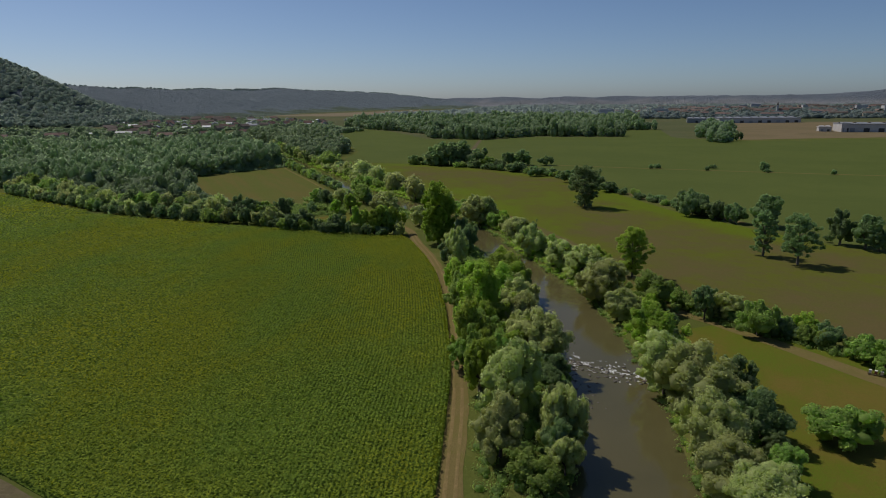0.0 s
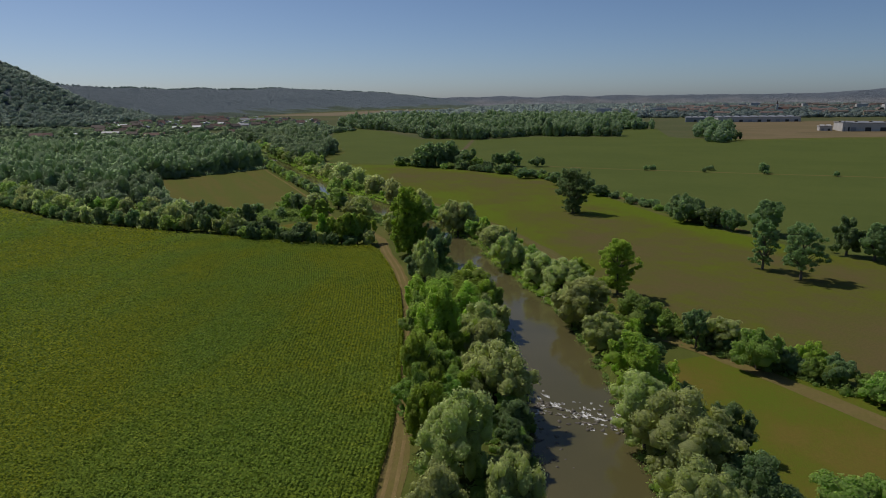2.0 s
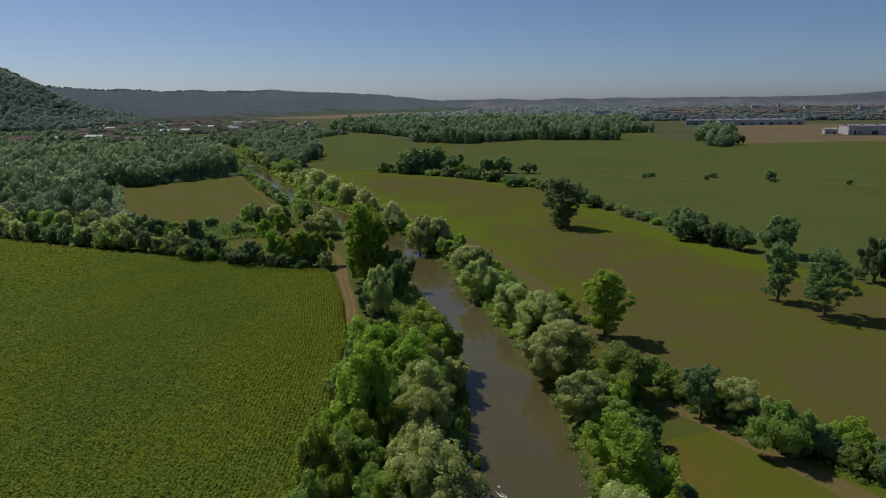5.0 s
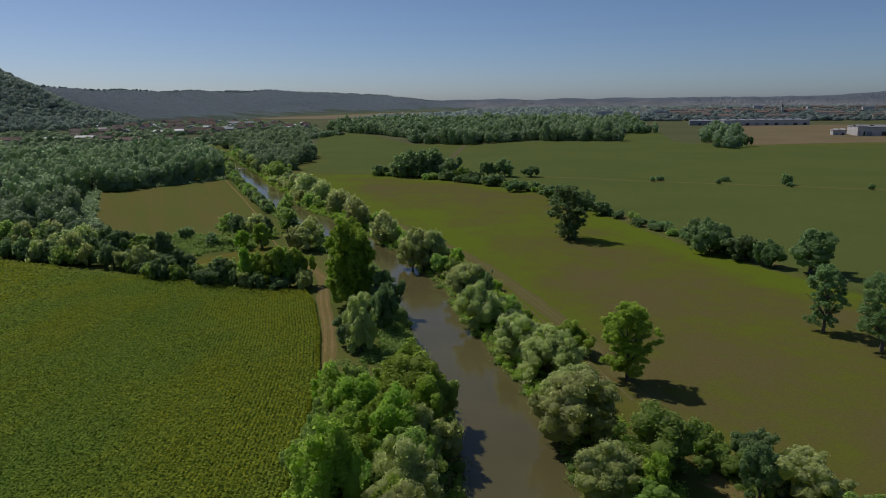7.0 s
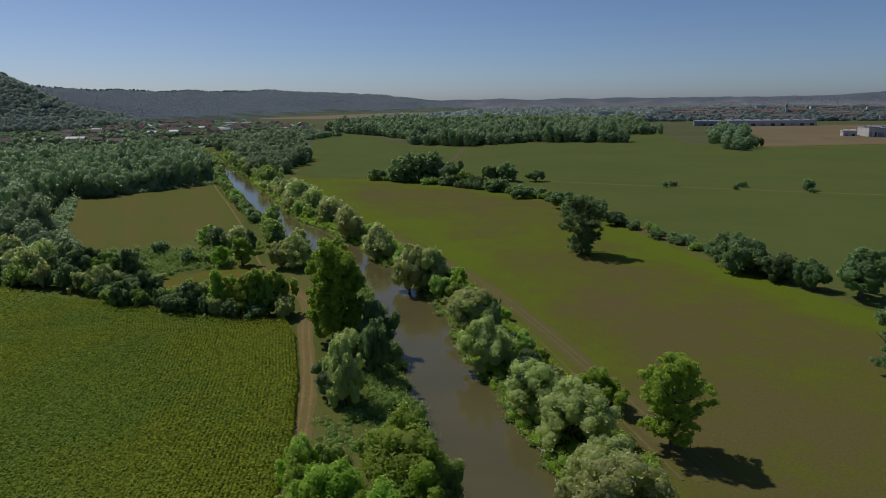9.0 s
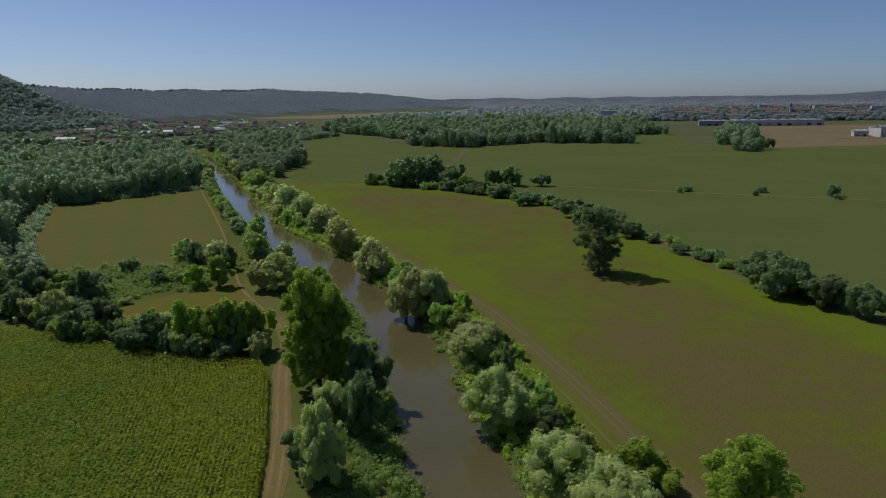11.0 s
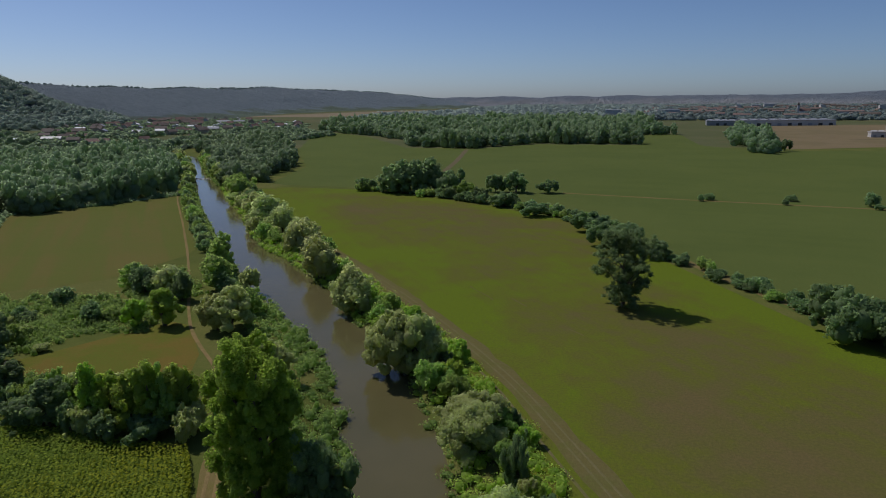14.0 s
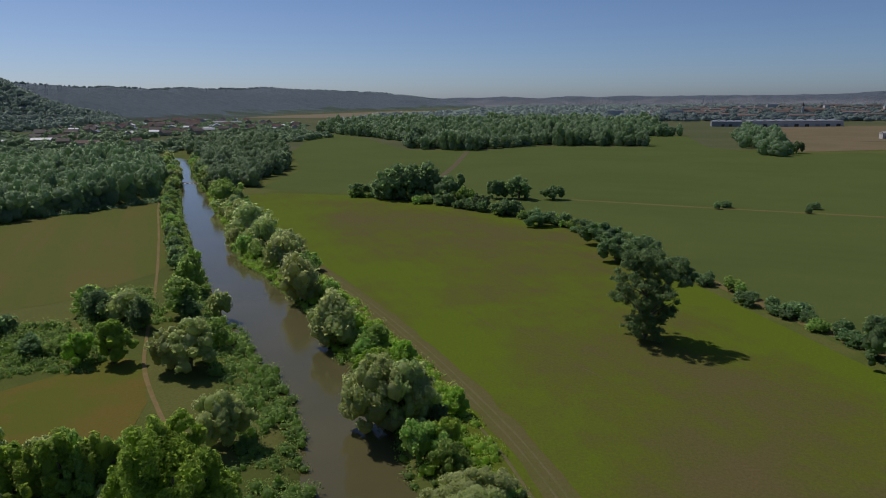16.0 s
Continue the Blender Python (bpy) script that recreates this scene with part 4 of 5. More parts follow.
hedge(beside(-1, 5.0, 650, 850), 8.0, ["willow", "dark", "green"], (7, 11), (4, 5.5), 1.2, "trees on the river bank", 23)
hedge(beside(1, 11.0, 520, 640), 7.0, ["green", "willow", "dark"], (6, 10), (3.5, 5), 1.8, "trees on the river bank", 18)


def woodland(name, polys, gap, hs, material, label, seed, leaves=60, leaf=1.6, tall=None, loose=0.45, lobes=1, swell=0.5):
    """A wood too large to count: trees side by side over an area, joined. Each is a few lobes of leaf sprays round soft inner masses;
    some are slender and stand over the rest, and the height swells and sinks from stand to stand."""
    r = np.random.default_rng(seed)
    bv, bf = BALLS[0]
    V, F, base = [], [], 0
    for poly in polys:
        p = np.array(poly)
        lo, hi = p.min(0), p.max(0)
        gx, gy = np.meshgrid(np.arange(lo[0], hi[0], gap), np.arange(lo[1], hi[1], gap))
        at = np.stack([gx.ravel(), gy.ravel()], 1) + r.uniform(-0.45, 0.45, (gx.size, 2)) * gap
        for x, y in at[inside(at, poly)]:
            h = r.uniform(*hs) * (1 - swell / 2 + swell * (0.5 + 1.2 * noise.noise((x * 0.016, y * 0.016, 4))))
            slim = r.uniform() < 0.5
            rad = gap * r.uniform(0.6, 0.86) * (0.74 if slim else 1.0)
            h *= 1.16 if slim else 1.0
            foot = np.array((x, y, tall(x, y) if tall else 0.0))
            if lobes == 1:
                cs, rs = foot[None] + (0, 0, h * 0.36), np.array([[rad, rad, h * 0.62]])
            else:
                k = np.arange(lobes)
                up = np.r_[0.24, np.linspace(0.42, 0.78, lobes - 1)]
                off = rad * np.where(k == 0, 0, np.where(k == lobes - 1, 0.15, 0.5))
                a = k * 2.4 + r.uniform(0, 6.28)
                cs = foot + np.stack([off * np.cos(a), off * np.sin(a), h * up], 1)
                wide = rad * np.where(k == 0, 0.95, r.uniform(0.45, 0.68, lobes))
                rs = np.stack([wide, wide, np.where(k == 0, h * 0.34, np.minimum(h * 0.26, wide * 1.9))], 1)
            for c, ra in zip(cs, rs):
                V.append(c + bv * ra * 0.86 * (1 + 0.15 * r.normal(size=(len(bv), 1)).clip(-1.5, 1.5)))
                F.append(bf + base)
                base += len(bv)
            pick = r.integers(len(cs), size=leaves)
            d = unit(r, leaves)
            d[:, 2] = np.where(d[:, 2] < -0.3, -d[:, 2], d[:, 2])
            V.append(sprays(r, cs[pick] + d * rs[pick] * (0.86 + 0.3 * r.uniform(0, 1, (leaves, 1))), d, leaf, loose))
            F.append(np.arange(3 * leaves).reshape(-1, 3) + base)
            base += 3 * leaves
    me = quick_mesh(name, np.concatenate(V), NONE4, np.concatenate(F), material)
    return tagged(new(name, me), label, "wood", kind="stuff")


woodland("woodland", [[(-200, 520), (-162, 592), (-185, 660), (-250, 790), (-330, 800), (-620, 720), (-900, 640), (-520, 545), (-320, 450), (-240, 424), (-180, 404), (-220, 510)]], 8.2, (12, 18),
         WOODS, "dense dark green riverside wood", 21, 66, 1.1, lobes=5, swell=0.5)
woodland("woodland", [[(-141, 642), (-122, 650), (-128, 770), (-178, 955), (-260, 1100), (-330, 1050), (-290, 962), (-243, 872), (-195, 748)]], 9, (9, 15), WOODS, "green wood on the far river bank", 22, 80, 1.1, lobes=6)
woodland("woodland", [[(-290, 442), (-190, 366), (-128, 340), (-120, 350), (-138, 368), (-166, 408), (-200, 458), (-226, 508), (-252, 502)]], 7.5, (8, 12.5), WOODS, "dense trees between the sunflowers and the small meadow", 28, 110, 0.8, lobes=6)
woodland("woodland", [[(-50, 1005), (24, 970), (110, 1045), (236, 1022), (245, 1060), (120, 1100), (30, 1060), (-60, 1120)],
                      [(-190, 1340), (-130, 1260), (-60, 1130), (40, 1130), (250, 1150), (290, 1235), (30, 1220)]], 10.5, (12, 19), WOODS, "broad belt of dark woodland between the fields", 23, 44, 1.4, lobes=5)
woodland("woodland", [[(-250, 1450), (-190, 1350), (30, 1230), (290, 1240), (330, 1300), (420, 1700), (200, 1800), (-200, 1800)]], 16, (13, 21), WOODS, "dark woodland behind the field belt", 29, 40, 2.0, lobes=3)
woodland("woodland", [[(335, 985), (360, 955), (385, 1000), (420, 1080), (470, 1230), (455, 1280), (400, 1180)], [(308, 890), (326, 872), (345, 885), (338, 915), (316, 912)], [(255, 1215), (345, 1240), (345, 1262), (255, 1240)]], 11, (9, 18), WOODS, "clump of trees at the field corner", 24, 80, 1.2, lobes=6)
woodland("woodland", [[(-330, 1150), (-230, 1110), (-180, 1250), (-270, 1460), (-380, 1560), (-400, 1350)], [(-1300, 760), (-640, 740), (-330, 830), (-300, 1000), (-345, 1120), (-440, 1060), (-700, 1000), (-1200, 1000)], [(-1300, 1000), (-690, 1000), (-530, 1080), (-460, 1290), (-700, 1300), (-960, 1420), (-1300, 1300)]],
         15, (6, 11), WOODS, "trees round the village gardens", 25, 14, 2.0, lobes=2, swell=1.1)
woodland("woodland", [[(-300, 1800), (300, 1850), (520, 2000), (800, 2900), (1100, 3500), (2200, 3700), (1500, 4300), (300, 4600), (80, 3600), (-30, 2900), (-250, 2350)]], 42, (8, 15), HAZED_FARWOODS, "far wooded plain with scattered trees", 26, 20, 7.0)


# ---------------------------------------------------------------- hills
def ridge_mesh(name, spine, feet, material, label, step=14.0, rough=6.0, trees=0.0, cover=None):
    """A long wooded ridge: height along a spine, falling to its feet on both sides."""
    p = np.array(spine, float)
    d = np.r_[0, np.cumsum(np.hypot(*np.diff(p[:, :2], axis=0).T))]
    s = np.arange(0, d[-1], step)
    xy = np.stack([np.interp(s, d, p[:, k]) for k in range(3)], 1)
    for _ in range(8):
        xy[1:-1] = (xy[:-2] + 2 * xy[1:-1] + xy[2:]) / 4
    t = np.gradient(xy[:, :2], axis=0)
    t /= np.hypot(*t.T)[:, None]
    side = np.stack([t[:, 1], -t[:, 0]], 1)
    ks = np.linspace(-0.5, 1, 40)
    verts, faces = [], []
    for (x, y, z), n in zip(xy, side):
        for k in ks:
            q = (x + n[0] * k * feet, y + n[1] * k * feet)
            fall = 0.5 + 0.5 * math.cos(min(1, abs(k) * (2 if k < 0 else 1)) * math.pi)
            lump = noise.noise((q[0] * 0.004, q[1] * 0.004, 0.3)) * 0.55 + noise.noise((q[0] * 0.011, q[1] * 0.011, 5)) * 0.28
            hump = 9 * noise.noise((q[0] * 0.005, q[1] * 0.005, 6)) + 5 * noise.noise((q[0] * 0.013, q[1] * 0.013, 7))
            fine = noise.noise((q[0] * 0.05, q[1] * 0.05, 2)) + noise.noise((q[0] * 0.11, q[1] * 0.11, 9)) * 0.6
            verts.append((*q, z * fall * (1 + lump * (1 - fall)) + hump * fall + rough * fine * min(1, fall * 3) - 1.0))
    if trees:
        r = np.random.default_rng(51)
        bv, bf = BALLS[0]
        all_v = np.array(verts)
        depth = np.tile(ks, len(xy))
        pick = all_v[(depth > -0.1) & (depth < 0.1) & (r.uniform(size=len(all_v)) < trees)]
        V, F, base = [], [], 0
        for q in pick:
            open_land = noise.noise((q[0] * 0.0035, q[1] * 0.0035, 8)) > 0.28 and q[2] < 70
            if open_land:
                continue
            rad = r.uniform(3.5, 6.5)
            V.append(q + (r.uniform(-8, 8), r.uniform(-8, 8), rad * 0.2) + bv * (rad, rad, rad * 0.9) * (1 + 0.25 * r.normal(size=(len(bv), 1))))
            F.append(bf + base)
            base += len(bv)
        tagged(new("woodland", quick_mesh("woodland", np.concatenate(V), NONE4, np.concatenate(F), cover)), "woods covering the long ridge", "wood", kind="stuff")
    w = len(ks)
    for i in range(len(xy) - 1):
        for j in range(w - 1):
            a = i * w + j
            faces.append((a, a + 1, a + w + 1, a + w))
    return tagged(new(name, mesh_of(name, verts, faces, material, True)), label, "hill", kind="structure")


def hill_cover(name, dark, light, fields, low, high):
    """Woods on the upper slopes, open land towards the foot; the colours given already hold the distance haze."""
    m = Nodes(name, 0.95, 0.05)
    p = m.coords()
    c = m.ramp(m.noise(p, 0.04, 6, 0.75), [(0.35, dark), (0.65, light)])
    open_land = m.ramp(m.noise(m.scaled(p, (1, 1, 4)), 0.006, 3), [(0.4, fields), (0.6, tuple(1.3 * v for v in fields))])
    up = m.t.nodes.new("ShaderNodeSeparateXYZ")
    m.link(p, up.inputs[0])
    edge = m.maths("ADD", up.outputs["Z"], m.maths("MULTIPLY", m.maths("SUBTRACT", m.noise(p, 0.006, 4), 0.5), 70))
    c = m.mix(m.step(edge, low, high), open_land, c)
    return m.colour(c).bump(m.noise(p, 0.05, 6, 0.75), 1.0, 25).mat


# air haze is painted into these base colours: paler and bluer than real woods
HAZED_RIDGE = hill_cover("hazed_wooded_ridge", (0.165, 0.205, 0.225), (0.22, 0.262, 0.278), (0.125, 0.16, 0.115), 9, 17)
HAZY = hill_cover("hazed_far_hills", (0.165, 0.2, 0.235), (0.205, 0.235, 0.262), (0.235, 0.245, 0.25), 25, 50)
ridge_mesh("hill_ridge", [(-1900, 1500, 98), (-1364, 2260, 106), (-1355, 3086, 108), (-1150, 3750, 112), (-1090, 3900, 122), (-960, 4080, 110), (-740, 4378, 104), (-480, 4600, 92), (-320, 4690, 62), (-100, 4800, 46)], 700, HAZED_RIDGE, "long wooded ridge behind the village", 17, 2.5, 0.9, HAZED_FARWOODS)
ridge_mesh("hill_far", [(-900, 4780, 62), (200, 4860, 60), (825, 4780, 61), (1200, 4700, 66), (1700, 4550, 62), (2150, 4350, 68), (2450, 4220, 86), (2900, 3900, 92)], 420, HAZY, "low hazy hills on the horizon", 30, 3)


def hill_height(x, y):
    u, v = (x + 1560) / 800, (y - 1750) / 800
    d = math.hypot(u, v)
    return 254 * max(0, 0.5 + 0.5 * math.cos(min(1, d) * math.pi)) + 14 * noise.noise((x * 0.006, y * 0.006, 1)) * (d < 1)


def near_hill():
    verts, faces = [], []
    xs, ys = np.arange(-2400, -740, 20.0), np.arange(930, 2580, 20.0)
    for y in ys:
        for x in xs:
            verts.append((x, y, hill_height(x, y) - 1.5))
    w = len(xs)
    for i in range(len(ys) - 1):
        for j in range(w - 1):
            a = i * w + j
            faces.append((a, a + 1, a + w + 1, a + w))
    tagged(new("hill_slope", mesh_of("hill_slope", verts, faces, HAZED_RIDGE, True)), "steep wooded hill at the valley's edge", "hill", kind="structure")
    woodland("woodland", [[(-1500, 950), (-1050, 1130), (-840, 1500), (-800, 1800), (-900, 2050), (-1250, 2150), (-1500, 1800)]], 17, (11, 19), HAZED_HILLWOODS, "trees covering the steep hillside", 27, 30, 1.9, hill_height, lobes=2, swell=0.35)


near_hill()


# ---------------------------------------------------------------- village, town and works
def box_verts(x0, x1, y0, y1, z0, z1):
    return [(x0, y0, z0), (x1, y0, z0), (x1, y1, z0), (x0, y1, z0), (x0, y0, z1), (x1, y0, z1), (x1, y1, z1), (x0, y1, z1)]


BOX = [(3, 2, 1, 0), (4, 5, 6, 7), (0, 1, 5, 4), (1, 2, 6, 5), (2, 3, 7, 6), (3, 0, 4, 7)]


def boxes(name, list_of, material):
    v, f = [], []
    for b in list_of:
        k = len(v)
        v += box_verts(*b)
        f += [tuple(i + k for i in q) for q in BOX]
    return mesh_of(name, v, f, material)


def gable(name, lx, ly, z, rise, over, thick, material):
    """A pitched roof with overhang and thickness; the ridge runs along x."""
    a, b = lx / 2 + over, ly / 2 + over
    v = []
    for x in (-a, a):
        v += [(x, -b, z - 0.3), (x, 0, z + rise), (x, b, z - 0.3), (x, b, z - 0.3 + thick), (x, 0, z + rise + thick), (x, -b, z - 0.3 + thick)]
    f = [(0, 6, 7, 1), (1, 7, 8, 2), (3, 9, 10, 4), (4, 10, 11, 5), (5, 11, 6, 0), (2, 8, 9, 3), (0, 1, 4, 5), (1, 2, 3, 4), (6, 11, 10, 7), (7, 10, 9, 8)]
    return mesh_of(name, v, f, material)


def gable_wall(name, lx, ly, h, rise, material):
    a, b = lx / 2, ly / 2
    v = [(-a, -b, -0.3), (a, -b, -0.3), (a, b, -0.3), (-a, b, -0.3), (-a, -b, h), (a, -b, h), (a, b, h), (-a, b, h), (-a, 0, h + rise), (a, 0, h + rise)]
    f = [(0, 1, 5, 4), (2, 3, 7, 6), (1, 2, 6, 9, 5), (3, 0, 4, 8, 7), (4, 5, 9, 8), (6, 7, 8, 9), (3, 2, 1, 0)]
    return mesh_of(name, v, f, material)


def house(lx, ly, h, rise, wall, roof, label):
    root = tagged(new("house"), label, "house")
    part("wall", gable_wall("wall", lx, ly, h, rise, wall), root)
    top = part("roof", gable("roof", lx, ly, h, rise, 0.6, 0.3, roof), root)
    part("chimney", boxes("chimney", [(lx * 0.2, lx * 0.2 + 0.8, 0.5, 1.2, h + 0.2, h + rise + 1.2)], ROOF_RED), top)
    return root


# sheet roof whose near-white colour imitates the glint of the sun
ROOF_GLINT = plain("sheet_roof_painted_glint", (0.8, 0.79, 0.77), 0.6, 0.08, 0.1)
HOUSES = [
    house(13, 9, 4.2, 3.6, WALL_WHITE, ROOF_RED, "white village house with red tiled roof"),
    house(16, 10, 5.0, 3.4, WALL_CREAM, ROOF_BROWN, "cream village house with brown tiled roof"),
    house(14, 11, 3.8, 2.2, WALL_WHITE, ROOF_GLINT, "small white house with sheet roof painted bright as a sun glint"),
    house(26, 11, 4.6, 2.6, WALL_CREAM, ROOF_GREY, "long farm building with grey sheet roof"),
    house(30, 11, 4.2, 3.6, WALL_WHITE, ROOF_RED, "long farm building with faded red roof"),
]
USED = set()


def put_house(k, x, y, turn, scale=1.0):
    m = pose(x, y, 0, 0, 0, turn) @ Matrix.Diagonal((scale, scale, scale, 1))
    if k in USED:
        ob = copy_thing(HOUSES[k], Matrix.Identity(4))
    else:
        ob = HOUSES[k]
        USED.add(k)
    ob.matrix_basis = m
    ob["group"] = "houses of the village"


# the nearest farms, then the village behind them
for k, x, y, turn in ((0, -640, 1082, 20), (2, -618, 1128, 35), (4, -660, 1095, 25), (3, -575, 1150, 15), (1, -590, 1205, 40), (0, -610, 1260, 30), (0, -560, 1225, 10), (1, -640, 1240, 10),
                      (4, -470, 1080, 12), (1, -520, 1110, 15), (0, -430, 1130, 40), (4, -720, 1040, 15), (0, -380, 1180, 20)):
    put_house(k, x, y, turn)
r = np.random.default_rng(77)
VILLAGE = [(-700, 1290), (-480, 1290), (-300, 1480), (-330, 1750), (-640, 2150), (-980, 2250), (-900, 1800)]
spots = r.uniform((-1000, 1280), (-300, 2250), (420, 2))
spots = spots[inside(spots, VILLAGE)]
kept = []
for p in spots:
    if all(math.hypot(*(p - q)) > 33 for q in kept):
        kept.append(p)
for p in kept[:150]:
    put_house(int(r.choice(5, p=[0.44, 0.3, 0.2, 0.03, 0.03])), float(p[0]), float(p[1]), float(r.choice([15, 20, 105, 110, 60])), float(r.uniform(1.0, 1.35)))
woodland("woodland", [VILLAGE], 14, (3.5, 7.5), WOODS, "garden trees between the village houses", 31, 14, 1.9, lobes=2, swell=0.9)
woodland("woodland", [[(420, 1880), (900, 1780), (1500, 1750), (2100, 3000), (1900, 3500), (1000, 3400), (640, 2500)]], 25, (9, 15), HAZED_FARWOODS, "trees between the buildings of the town", 32, 16, 3.0, lobes=2, swell=0.9)


def block(lx, ly, h, wall, roof, storeys, label, name="building"):
    """A town building with a shallow hipped or flat roof."""
    root = tagged(new(name), label, "building")
    part("wall", boxes("wall", [(-lx / 2, lx / 2, -ly / 2, ly / 2, -0.3, h)], wall), root)
    part("roof", gable("roof", lx, ly, h + 0.35, 2.6 if storeys < 5 else 0.4, 0.5, 0.4, roof), root)
    return root


# red tiles of the distant town, greyed in colour to stand for haze
ROOF_HAZED = plain("hazed_red_tiles", (0.2, 0.135, 0.11), 0.85, 0.25, 0.1)
TOWN = [block(28, 14, 9, WALL_CREAM, ROOF_HAZED, 3, "town house with red tiled roof"), block(22, 13, 8, WALL_WHITE, ROOF_HAZED, 2, "white town house with red roof"),
        block(46, 14, 12, WALL_CREAM, ROOF_BROWN, 4, "long cream apartment building"), block(34, 16, 17, WALL_WHITE, ROOF_GREY, 6, "tall white apartment block with flat roof"),
        block(60, 20, 9, WALL_WHITE, ROOF_HAZED, 3, "long public building with red roof")]
TUSED = set()


def put_town(k, x, y, turn, scale=1.0):
    m = pose(x, y, 0, 0, 0, turn) @ Matrix.Diagonal((scale, scale, scale, 1))
    if k in TUSED:
        ob = copy_thing(TOWN[k], Matrix.Identity(4))
    else:
        ob = TOWN[k]
        TUSED.add(k)
    ob.matrix_basis = m
    ob["group"] = "buildings of the town"


for k, x, y, turn in ((4, 730, 1990, -8), (4, 860, 1960, -8), (2, 1010, 1900, -15), (2, 1080, 1860, -20), (3, 1190, 1900, -20), (2, 1230, 1800, -25), (4, 1330, 1830, -25), (3, 620, 2300, 0), (3, 660, 2320, 0)):
    put_town(k, x, y, turn)
spots = r.uniform((400, 2050), (2300, 3500), (700, 2))
spots = spots[(spots[:, 0] > 0.33 * spots[:, 1] - 350) & (spots[:, 0] < 0.68 * spots[:, 1])]
kept = []
for p in spots:
    if all(math.hypot(*(p - q)) > 46 for q in kept):
        kept.append(p)
for p in kept[:150]:
    put_town(int(r.choice(5, p=[0.34, 0.3, 0.16, 0.08, 0.12])), float(p[0]), float(p[1]), float(r.choice([-10, -15, -20, 75])), float(r.uniform(0.9, 1.25)))


def church(x, y):
    root = tagged(new("church"), "white church with tall tower and spire", "church")
    part("nave", gable_wall("nave", 30, 14, 11, 6, WALL_WHITE), root)
    part("roof", gable("roof", 30, 14, 11, 6, 0.6, 0.4, ROOF_RED), root)
    part("tower", boxes("tower", [(-21, -15.2, -3, 3, -0.3, 27)], WALL_WHITE), root)
    v = [(-21.3, -3.3, 27), (-14.9, -3.3, 27), (-14.9, 3.3, 27), (-21.3, 3.3, 27), (-18.1, 0, 40)]
    part("spire", mesh_of("spire", v, [(0, 1, 4), (1, 2, 4), (2, 3, 4), (3, 0, 4), (3, 2, 1, 0)], ROOF_BROWN), root)
    root.matrix_basis = pose(x, y, 0, 0, 0, -15)


church(1060, 2330)


def works_hall(name, a, b, depth, h, wall, roof, bays, label):
    """A long works hall from corner a to corner b, with roof monitors and a band of doors and windows."""
    a, b = Vector((*a, 0)), Vector((*b, 0))
    length = (b - a).length
    root = tagged(new(name), label, "factory hall")
    part("wall", boxes("wall", [(0, length, 0, depth, -0.3, h)], wall), root)
    top = part("roof", boxes("roof", [(-0.6, length + 0.6, -0.6, depth + 0.6, h, h + 0.8)], roof), root)
    w = length / bays
    for i in range(bays):
        part("skylight", gable("skylight", w * 0.7, depth * 0.5, h + 1.1, 1.4, 0.2, 0.2, roof), top).matrix_basis = pose(w * (i + 0.5), depth / 2, 0)
        part("gate", boxes("gate", [(w * (i + 0.3), w * (i + 0.7), -0.12, 0.1, 0, h * 0.5)], GLASS_DARK if i % 3 else ROOF_GREY), root)
    root.matrix_basis = Matrix.Translation(a) @ Matrix.Rotation(math.atan2(b.y - a.y, b.x - a.x), 4, "Z")


works_hall("factory_hall", (560, 1530), (739, 1536), 70, 10, WALL_WHITE, ROOF_GREY, 9, "very long low factory hall with grey roof")
works_hall("factory_hall", (500, 1560), (552, 1545), 50, 9, ROOF_GREY, ROOF_GREY, 4, "grey factory hall beside the long works")
works_hall("factory_hall", (608, 1118), (774, 1085), 60, 12, WALL_WHITE, ROOF_GREY, 8, "pale works hall behind the stubble field")
works_hall("white_annex", (602, 1116), (614, 1114), 30, 13, WALL_WHITE, ROOF_GREY, 2, "white end block of the works hall")
works_hall("white_annex", (579, 1140), (597, 1136), 14, 7, WALL_WHITE, WALL_WHITE, 2, "small white shed beside the works")
ribbon("track", [(520, 1085), (600, 1095), (760, 1060)], 14, 0.08, SOIL, "bare building ground before the works", "track", 10)


# ---------------------------------------------------------------- beehives by the hedge
HIVE_PAINT = [plain("hive_white", (0.7, 0.68, 0.62)), plain("hive_red", (0.32, 0.1, 0.06)), plain("hive_cream", (0.6, 0.5, 0.33))]
STAND_WOOD = plain("stand_wood", (0.2, 0.14, 0.09), 0.85, 0.3, 3.0)


